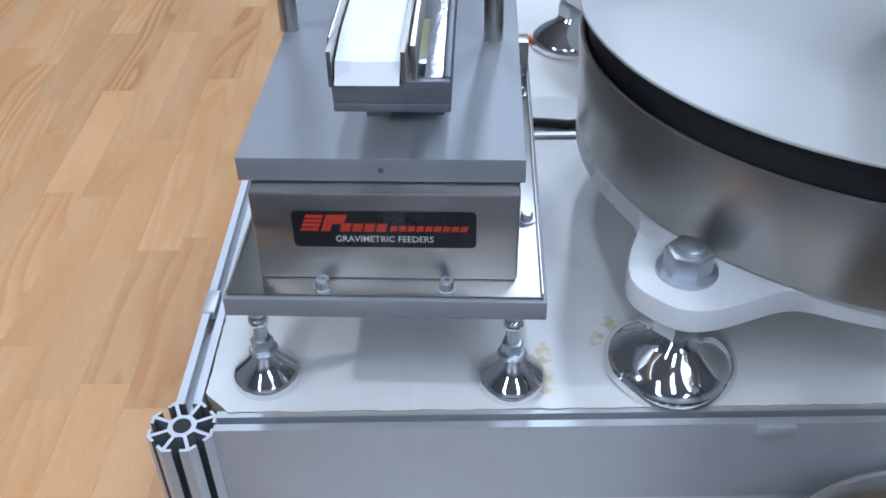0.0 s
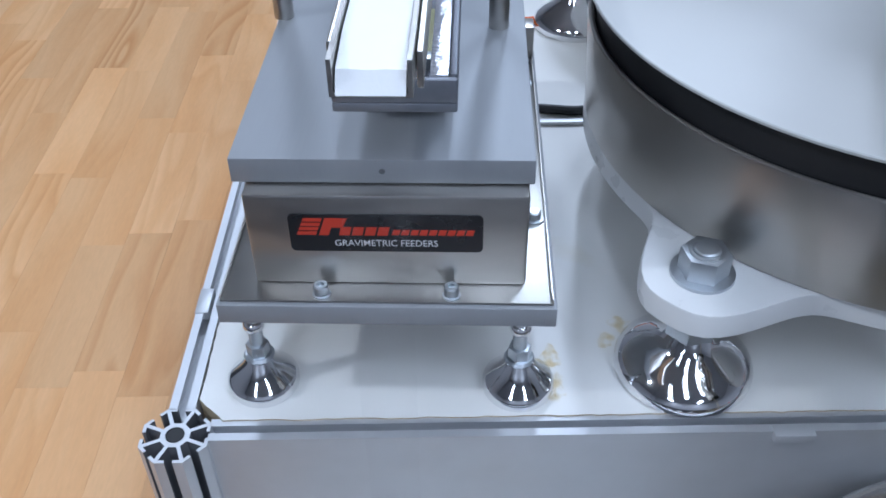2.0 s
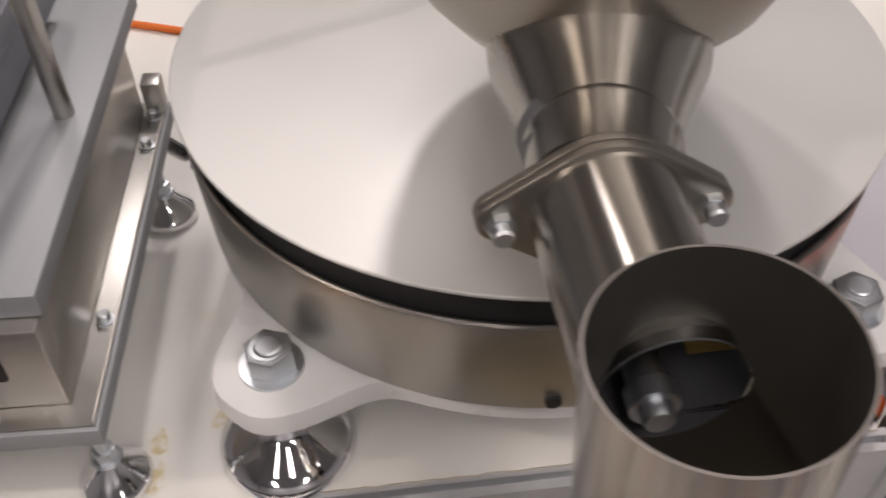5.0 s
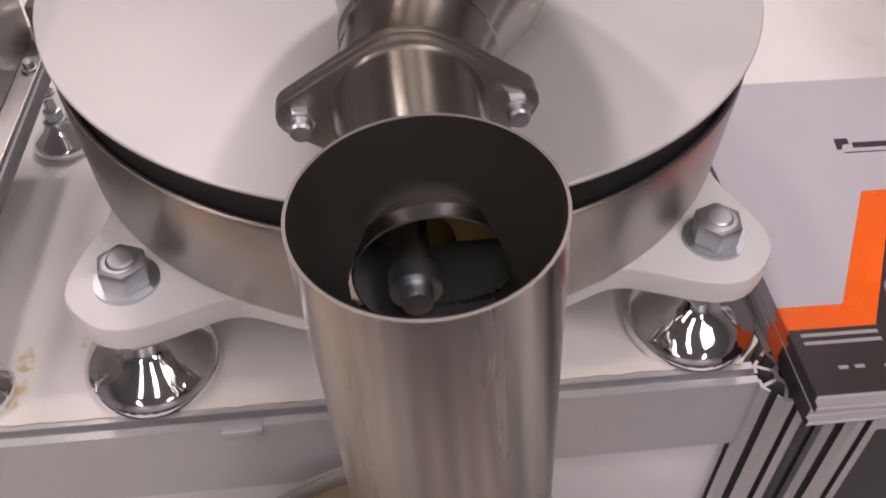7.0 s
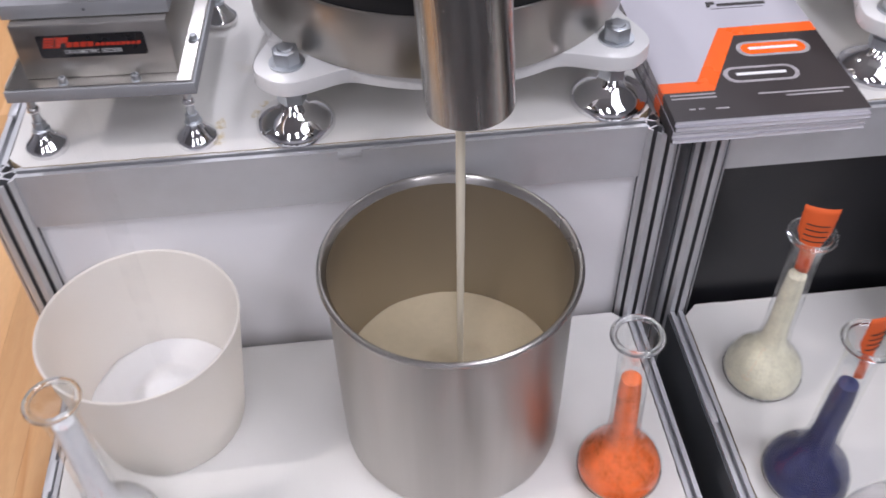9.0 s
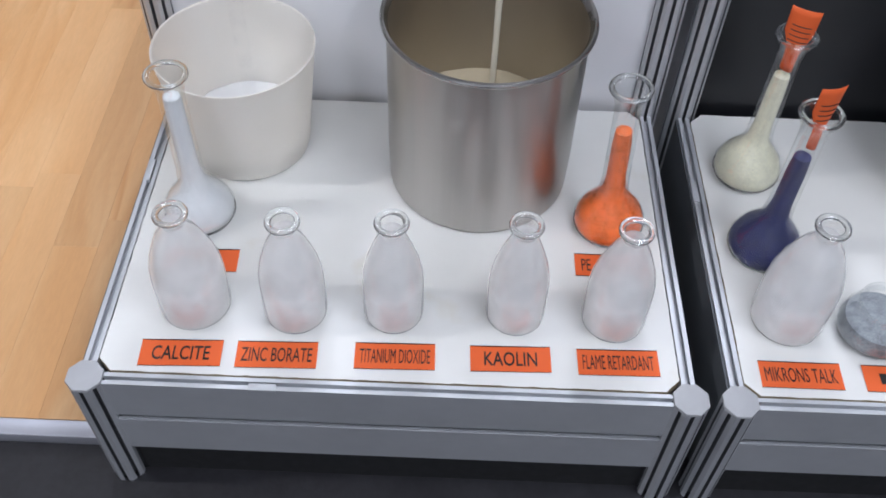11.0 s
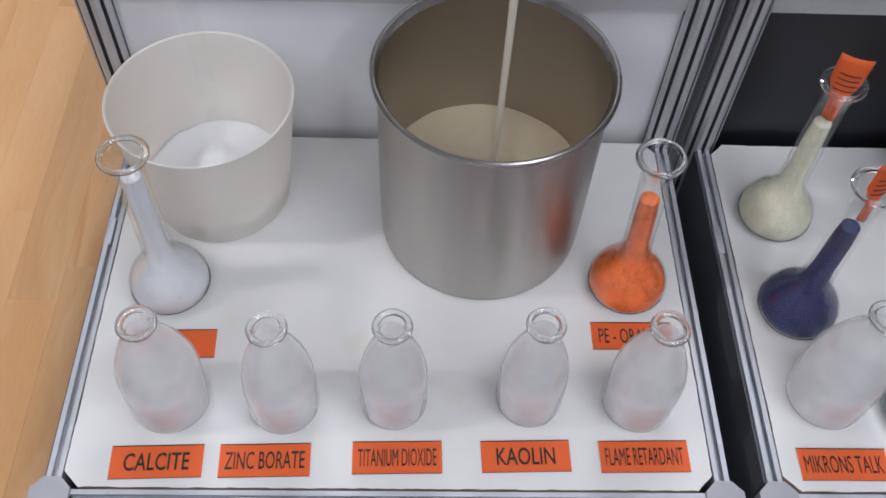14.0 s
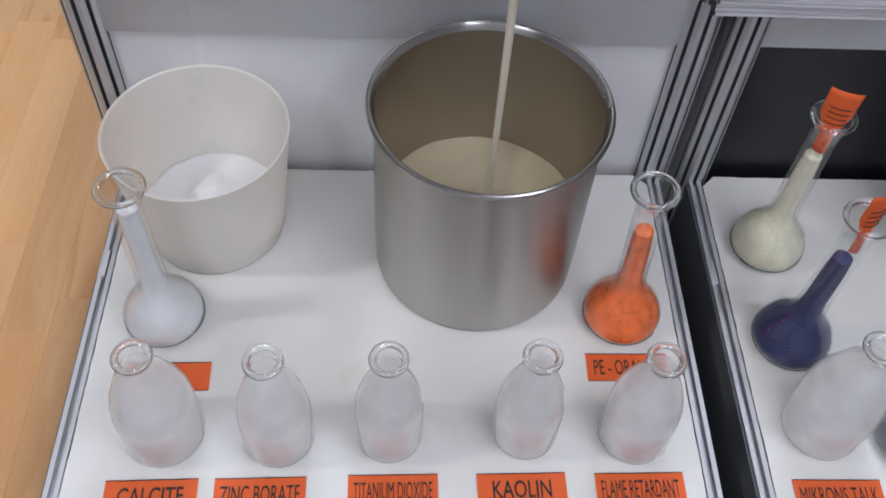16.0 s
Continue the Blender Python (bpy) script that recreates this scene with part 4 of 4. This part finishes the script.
def brochure(z, h, dx, dy, turn, top):
    br = thing("brochure", "thick brochure with dark and orange cover on the stack" if top else "brochure in the stack under the top one", "brochure", "brochure stack",
               pose(BX0 + dx, BY0 + dy, z, 0, 0, turn))
    w, d = BX1 - BX0, BY1 - BY0
    part("page_block", box(0.001, w - 0.001, 0.001, d - 0.001, 0.0004, h - 0.0006), PAPER, br, "white page edges", smooth=0)
    cov = box(0, w, 0, d, h - 0.0006, h)
    box(0, w, 0, d, 0, 0.0004, bm=cov)
    part("cover", cov, COVER_WHITE, br, "pale glossy cover", smooth=0)
    part("spine", box(-0.0006, 0.0, 0, 0.046, 0, h), COVER_DARK, br, "dark spine", smooth=0)
    part("spine_band", box(-0.0006, 0.0, 0.046, 0.066, 0, h), COVER_ORANGE, br, "orange band on the spine", smooth=0)
    part("spine_upper", box(-0.0006, 0.0, 0.066, d, 0, h), COVER_GREY, br, "grey upper spine", smooth=0)
    if top:
        e = h + 0.0003
        part("dark_print", prism([(0, 0), (w, 0), (w, 0.151), (0.108, 0.151), (0.054, 0.050), (0, 0.050)], h, e), COVER_DARK, br, smooth=0)
        part("orange_band", prism([(0, 0.048), (0.056, 0.048), (0.110, 0.149), (w, 0.149), (w, 0.168), (0.097, 0.166), (0.042, 0.066), (0, 0.066)], e, e + 0.0002), COVER_ORANGE, br, smooth=0)
        for cx, cy, inner in ((0.146, 0.120, COVER_ORANGE), (0.116, 0.073, COVER_DARK)):
            part("badge_rim", prism(rounded(cx - 0.042, cx + 0.042, cy - 0.0145, cy + 0.0145, 0.0143), e, e + 0.0002), COVER_GREY, br, smooth=0)
            part("badge", prism(rounded(cx - 0.037, cx + 0.037, cy - 0.0105, cy + 0.0105, 0.0103), e + 0.0002, e + 0.0004), inner, br, smooth=0)
            part("badge_line", prism(rounded(cx - 0.028, cx + 0.028, cy - 0.002, cy + 0.003, 0.001), e + 0.0004, e + 0.0005), WHITE_PRINT, br, smooth=0)
        lines = bmesh.new()
        for x0, x1, y in ((0.006, 0.055, 0.042), (0.006, 0.055, 0.036), (0.10, 0.200, 0.036), (0.128, 0.190, 0.030), (0.048, 0.062, 0.016), (0.030, 0.036, 0.017), (0.020, 0.026, 0.017)):
            prism([(x0, y), (x1, y), (x1, y + 0.0025), (x0, y + 0.0025)], e, e + 0.0002, lines)
        part("small_print", lines, COVER_GREY, br, "rows of small unreadable print", smooth=0)
        mark = bmesh.new()
        prism([(0.098, 0.212), (0.102, 0.212), (0.104, 0.217), (0.110, 0.218), (0.110, 0.224), (0.100, 0.224)], h, h + 0.0003, mark)
        prism([(0.111, 0.213), (0.170, 0.213), (0.171, 0.219), (0.112, 0.219)], h, h + 0.0003, mark)
        prism([(0.102, 0.2075), (0.165, 0.2075), (0.165, 0.2085), (0.102, 0.2085)], h, h + 0.0003, mark)
        part("cover_mark", mark, INK, br, "black maker's mark", smooth=0)
    return br


rb = random.Random(7)
zz = 0.0015
for i in range(5):
    brochure(zz, 0.0052, rb.uniform(-0.002, 0.002), rb.uniform(-0.003, 0.002), rb.uniform(-0.7, 0.7), i == 4)
    zz += 0.0053

# ------------------------------------------------------------- pots and bucket


def pot(x, y, label, level):
    H, R = 0.261, 0.1284
    pt = thing("steel_pot", label, "pot", "steel pots", pose(x, y, LOW + 0.0005))
    W = R - 0.0052
    body = [(0, 0.0), (W - 0.008, 0.0), (W - 0.0040, 0.0010), (W - 0.0018, 0.0032), (W - 0.0010, 0.008), (W, 0.06), (W, H - 0.012)]
    rim = [(W, H - 0.012), (W + 0.0014, H - 0.0085), (W + 0.0042, H - 0.0066), (R + 0.0010, H - 0.0060), (R + 0.0021, H - 0.0045), (R + 0.0022, H - 0.0025), (R + 0.0012, H - 0.0008), (R - 0.0006, H), (R - 0.0028, H - 0.0006), (W + 0.0004, H - 0.0032), (W - 0.0022, H - 0.0085)]
    part("pot_body", lathe(body, 128), STEEL_POT, pt, "satin stainless steel pot body")
    part("pot_rim", lathe(rim, 128), POT_RIM, pt, "rolled stainless rim")
    part("pot_inside", lathe([(W - 0.0022, H - 0.0085), (W - 0.0022, 0.020), (W - 0.006, 0.010), (W - 0.016, 0.004), (0, 0.004)], 128), POT_INSIDE, pt, "inside wall coloured browner and darker for shade and powder reflection")
    if level:
        own = bmesh.new()
        n = 72
        prev = None
        for k in range(26):
            r = (W - 0.0024) * k / 25
            ring = []
            for i in range(n if k else 1):
                a = 2 * math.pi * i / n
                px, py = r * math.cos(a), r * math.sin(a)
                d = math.hypot(px - 0.012, py + 0.006)
                heap = 0.012 * max(0, 1 - (d / 0.047) ** 2) ** 0.5 if d < 0.047 else 0
                ring.append(own.verts.new((px, py, level + heap * 0.6 + 0.002 * noise.noise(Vector((px * 25, py * 25, 1))))))
            if prev:
                for i in range(n):
                    j = (i + 1) % n
                    if len(prev) == 1:
                        own.faces.new((prev[0], ring[i], ring[j]))
                    else:
                        own.faces.new((prev[i], ring[i], ring[j], prev[j]))
            prev = ring
        skirt = [own.verts.new((v.co.x, v.co.y, 0.037)) for v in prev]
        for i in range(n):
            j = (i + 1) % n
            own.faces.new((prev[i], skirt[i], skirt[j], prev[j]))
        own.faces.new(skirt)
        single("cream_powder", own, CREAM_SHADED, "cream powder heaped in the steel pot", "powder", m=pose(x, y, LOW + 0.0005), smooth=60)
    return pt


pot(0.451, -0.1425, "tall satin stainless pot half full of cream powder", 0.080)
pot(1.150, -0.150, "tall satin stainless pot beside the coloured flasks", 0.0)
own = bmesh.new()
rs = random.Random(3)
prev = None
for k in range(41):
    f = k / 40
    z = 0.160 + (-0.212 - 0.160) * f
    r = 0.0046 - 0.0014 * f + rs.uniform(-0.0002, 0.0002)
    ring = [own.verts.new((0.4615 + r * math.cos(a * math.pi / 7), -0.1395 + r * math.sin(a * math.pi / 7), z)) for a in range(14)]
    if prev:
        for a in range(14):
            own.faces.new((prev[a], prev[(a + 1) % 14], ring[(a + 1) % 14], ring[a]))
    else:
        own.faces.new(ring)
    prev = ring
own.faces.new(prev[::-1])
single("powder_stream", own, CREAM_STREAM, "thin stream of cream powder falling into the pot", "powder")

bucket = thing("plastic_bucket", "white translucent plastic bucket with powder inside", "bucket", m=pose(0.126, -0.104, LOW + 0.0005))
part("bucket_body", lathe([(0, 0), (0.078, 0), (0.083, 0.003), (0.085, 0.010), (0.1045, 0.166), (0.1052, 0.1675), (0.1054, 0.1700), (0.1043, 0.1708), (0.1028, 0.1695), (0.0828, 0.010), (0.079, 0.004), (0, 0.003)], 96), BUCKET, bucket, "white polythene bucket body")
part("bucket_rim", lathe([(0.1048 + 0.0010 * math.cos(a * math.pi / 6), 0.1698 + 0.0010 * math.sin(a * math.pi / 6)) for a in range(13)], 96), BUCKET, bucket, "rolled bucket rim")
own = lathe([(0, 0.0045), (0.078, 0.0045), (0.0822, 0.011), (0.0858, 0.037), (0.080, 0.0385), (0.046, 0.042), (0.034, 0.050), (0.018, 0.062), (0.008, 0.067), (0, 0.068)], 64)
for v in own.verts:
    v.co.z += 0.003 * noise.noise(v.co * 40)
    if math.hypot(v.co.x, v.co.y) < 0.06:
        v.co.x += 0.004
single("white_powder", own, POWDER, "heap of white powder in the bucket", "powder", m=pose(0.126, -0.104, LOW + 0.0005), smooth=80)

# ------------------------------------------------------------- flasks


def flask(x, y, grain, label, fill, tag_turn=None, lean=0.0):
    fl = thing("flask", label, "flask", "long-necked flasks", pose(x, y, LOW + 0.0005, 0, lean, 0))
    glass = [(0, 0), (0.036, 0), (0.0425, 0.003), (0.0465, 0.012), (0.0462, 0.022), (0.041, 0.036), (0.031, 0.050), (0.0225, 0.061), (0.0185, 0.074), (0.0170, 0.095), (0.0162, 0.150), (0.0160, 0.188),
             (0.0175, 0.202), (0.0215, 0.212), (0.0245, 0.2165), (0.0262, 0.2200), (0.0258, 0.2225), (0.0238, 0.2232), (0.0222, 0.2215), (0.0195, 0.213), (0.0155, 0.202), (0.0142, 0.188)]
    up = lambda z: z + 0.017 * max(0.0, min(1.0, (z - 0.074) / 0.11))
    glass = [(r, up(z)) for r, z in glass]
    part("glass_wall", lathe(glass, 48), GLASS, fl, "clear glass wall")
    part("glass_base", lathe([(0, 0.0), (0.036, 0.0), (0.0425, 0.003), (0.0462, 0.0105), (0.0452, 0.0105), (0.0415, 0.0052), (0.036, 0.0026), (0, 0.0026)], 48), LIP_GLASS, fl, "thick glass base").visible_shadow = False
    rim = [(0.0225 + 0.0032 * math.cos(a * math.pi / 6), 0.2375 + 0.0030 * math.sin(a * math.pi / 6)) for a in range(13)]
    part("glass_lip", lathe(rim, 48), LIP_GLASS, fl, "thick rolled glass lip").visible_shadow = False
    prof = [(0, 0.003), (0.036, 0.003), (0.0412, 0.006), (0.0447, 0.013), (0.0444, 0.021), (0.0393, 0.035), (0.0293, 0.049), (0.0200, 0.060), (0.0146, 0.073), (0.0122, 0.095), (0.0116, 0.150), (0.0112, 0.200)]
    fillp = [(r, z) for r, z in prof if z < fill] + [(0.0100, fill), (0.005, fill + 0.004), (0, fill + 0.005)]
    part("granules", lathe(fillp, 48), grain, fl, "granules filling the flask")
    if tag_turn is not None:
        own = bmesh.new()
        bmesh.ops.create_grid(own, x_segments=14, y_segments=10, size=0.5)
        for v in own.verts:
            f = v.co.y + 0.5
            half = 0.010 + 0.009 * min(1.0, max(0.0, (f - 0.35) / 0.25))
            bow = 2.2 - 1.5 * f
            a = v.co.x * bow
            v.co = Vector((2 * half / bow * math.sin(a), -2 * half / bow * math.cos(a) + 2 * half / bow - 0.009 + 0.004 * f, 0.190 + 0.088 * f - 0.006 * v.co.x))
        tag = part("paper_tag", own, ORANGE_PAPER, fl, "rolled orange paper tag in the neck", m=pose(0, 0, 0, 0, 0, tag_turn), smooth=80)
        sol = tag.modifiers.new("thick", "SOLIDIFY")
        sol.thickness = 0.0004
        bars = bmesh.new()
        for k in range(4):
            pts = []
            f = 0.50 + 0.08 * k
            half, bow = 0.019, 2.2 - 1.5 * f
            for i in range(9):
                u = -0.32 + 0.64 * i / 8
                a = u * bow
                pts.append((2 * half / bow * math.sin(a), -2 * half / bow * math.cos(a) + 2 * half / bow - 0.0095 + 0.004 * f, 0.190 + 0.088 * f - 0.006 * u))
            merge(bars, sweep(pts, 0.0006, 5))
        part("tag_marks", bars, INK, tag, "rows of unreadable black marks")
    return fl


flask(0.0850, -0.2490, WHITE_GRAIN, "long-necked glass flask full of white granules", 0.206)
flask(0.6250, -0.2400, ORANGE_GRAIN, "long-necked glass flask of bright orange granules", 0.172, None, -2.5)
flask(0.8265, -0.1320, CREAM_GRAIN, "long-necked glass flask of pale yellow granules with orange tag", 0.178, -10)
flask(0.8240, -0.2720, BLUE_GRAIN, "long-necked glass flask of navy granules with orange tag", 0.172, 25)

# ------------------------------------------------------------- bottles


def bottle(x, y, r, fill, h=0.170, label="stubby clear glass bottle dusted with white powder"):
    bt = thing("glass_bottle", label, "bottle", "sample bottles", pose(x, y, LOW + 0.0005))
    n, k = 0.0150, h / 0.165
    prof = [(0, 0), (r * 0.86, 0), (r * 0.97, 0.004), (r, 0.012), (r, 0.060), (r * 0.97, 0.078), (r * 0.86, 0.098), (r * 0.70, 0.116), (r * 0.56, 0.130), (n + 0.001, 0.141), (n, 0.148), (n + 0.0005, 0.155),
            (n + 0.0042, 0.1585), (n + 0.0048, 0.1620), (n + 0.0036, 0.1648), (n + 0.0012, 0.1648), (n - 0.0012, 0.1610), (n - 0.0020, 0.148)]
    prof = [(a, b * k) for a, b in prof]
    part("glass_wall", lathe(prof, 48), BOTTLE_GLASS, bt, "clear glass wall")
    part("glass_lip", lathe([(n + 0.0012 + 0.0037 * math.cos(a * math.pi / 6), (0.1615 + 0.0030 * math.sin(a * math.pi / 6)) * k) for a in range(13)], 40), LIP_GLASS, bt, "rolled glass lip").visible_shadow = False
    inner = [(max(a - 0.0016, 0), b) for a, b in prof[2:11]]
    part("powder_film", lathe(inner, 48), FILM, bt, "white dust clinging inside the glass")
    heap = [(0, 0.003), (r * 0.86, 0.003), (r * 0.955, 0.012)] + [(r * 0.95, fill * 0.8), (r * 0.7, fill), (r * 0.3, fill * 1.12), (0, fill * 1.1)]
    own = lathe(heap, 40)
    for v in own.verts:
        if v.co.z > 0.02:
            v.co.z += 0.004 * noise.noise(v.co * 25 + Vector((x * 20, y, 0)))
    part("powder_fill", own, POWDER, bt, "white powder settled in the bottle", smooth=80)
    return bt


bottle(0.108, -0.396, 0.0430, 0.050)
bottle(0.231, -0.400, 0.0385, 0.040)
bottle(0.350, -0.396, 0.0365, 0.042)
bottle(0.498, -0.392, 0.0360, 0.040)
bottle(0.618, -0.394, 0.0390, 0.062)
bottle(0.832, -0.384, 0.0440, 0.050, 0.178, "wide clear glass bottle dusted with white powder")
jar = thing("glass_jar", "round clear glass jar of grey granules", "jar", m=pose(0.935, -0.398, LOW + 0.0005))
part("glass_wall", lathe([(0, 0), (0.036, 0), (0.044, 0.006), (0.046, 0.018), (0.042, 0.034), (0.034, 0.046), (0.032, 0.055), (0.034, 0.058), (0.030, 0.058), (0.030, 0.046)], 48), GLASS, jar, "clear glass wall")
part("granules", lathe([(0, 0.003), (0.036, 0.003), (0.0425, 0.008), (0.0442, 0.018), (0.040, 0.030), (0.02, 0.034), (0, 0.034)], 48), GREY_GRAIN, jar, "grey granules")

# ------------------------------------------------------------- paper labels


def paper_label(text, x, y, w, h, turn, label, size):
    pl = thing("paper_label", label, "label", "orange labels", pose(x, y, LOW + 0.0004, 0, 0, turn))
    own = bmesh.new()
    bmesh.ops.create_grid(own, x_segments=8, y_segments=3, size=0.5)
    for v in own.verts:
        v.co = Vector((v.co.x * w, v.co.y * h, 0.0004 + 0.0012 * (abs(v.co.x) * 2) ** 4 * (0.5 + v.co.y)))
    sheet = part("paper", own, ORANGE_PAPER, pl, smooth=80)
    edge = bmesh.new()
    for a, b, c, d in ((-w / 2, w / 2, h / 2 - 0.0006, h / 2), (-w / 2, w / 2, -h / 2, -h / 2 + 0.0005)):
        prism([(a, c), (b, c), (b, d), (a, d)], 0.0002, 0.0019 if c > 0 else 0.0007, edge)
    part("cut_line", edge, INK, pl, "thin black printed cut line", smooth=0)
    if text:
        part("lettering", words(text, size[0] * 1.03, size[1] * 1.06, 0.0009, 0.0 if "M" in text else 0.01 if len(text) < 8 else 0.004), INK, pl, "black capital lettering", smooth=0, m=pose(0.0, 0.0, 0.0003))
    else:
        bars = bmesh.new()
        for i in range(2):
            prism([(w * (-0.3 + 0.22 * i), -h * 0.2), (w * (-0.14 + 0.22 * i), -h * 0.2), (w * (-0.14 + 0.22 * i), h * 0.2), (w * (-0.3 + 0.22 * i), h * 0.2)], 0.0007, 0.0010, bars)
        part("marks", bars, INK, pl, "unreadable black marks", smooth=0)
    return pl


paper_label("CALCITE", 0.1030, -0.4672, 0.0960, 0.0362, 1.8, "orange paper label reading CALCITE on the board", (0.066, 0.0185))
paper_label("ZINC BORATE", 0.2157, -0.4648, 0.0955, 0.0366, 1.5, "orange paper label reading ZINC BORATE on the board", (0.081, 0.0185))
paper_label("TITANIUM DIOXIDE", 0.3551, -0.4605, 0.0952, 0.0362, 1.1, "orange paper label reading TITANIUM DIOXIDE on the board", (0.081, 0.0185))
paper_label("KAOLIN", 0.4923, -0.4580, 0.0955, 0.0354, 1.4, "orange paper label reading KAOLIN on the board", (0.061, 0.0185))
paper_label("FLAME RETARDANT", 0.6200, -0.4572, 0.0965, 0.0358, 1.0, "orange paper label reading FLAME RETARDANT on the board", (0.082, 0.0185))
paper_label("PE - ORANGE", 0.6250, -0.3095, 0.0950, 0.0358, 0.5, "orange paper label reading PE - ORANGE on the board", (0.076, 0.0185))
paper_label("", 0.0985, -0.3270, 0.0950, 0.0362, 1.5, "orange paper label half hidden behind a bottle", None)
paper_label("MIKRONS TALK", 0.8355, -0.4645, 0.0970, 0.0362, 0.0, "orange paper label reading MIKRONS TALK on the board", (0.083, 0.0185))
paper_label("", 0.9580, -0.4650, 0.0960, 0.0362, 0.0, "orange paper label in front of the jar", None)

# ------------------------------------------------------------- parquet strips
SW = 0.0705
rp = random.Random(11)
shapes = {}
for row in range(23):
    x0 = 0.075 - SW * (row + 1)
    y = -0.45 - rp.uniform(0, 0.3)
    while y < 2.38:
        ln = rp.choice((0.30, 0.38, 0.46, 0.54))
        a, b = max(y, -0.4498), min(y + ln, 2.38)
        y += ln
        if b - a < 0.03:
            continue
        key = round(b - a, 4)
        if key not in shapes:
            shapes[key] = finish(box(0.00008, SW - 0.00008, 0.00008, key - 0.00008, 0, 0.0078, 0.00025, seg=1), "strip", WOOD, 0)
        strip = new("strip", shapes[key])
        strip.parent = platform
        strip.location = (x0, a, FLOOR - 0.0078)
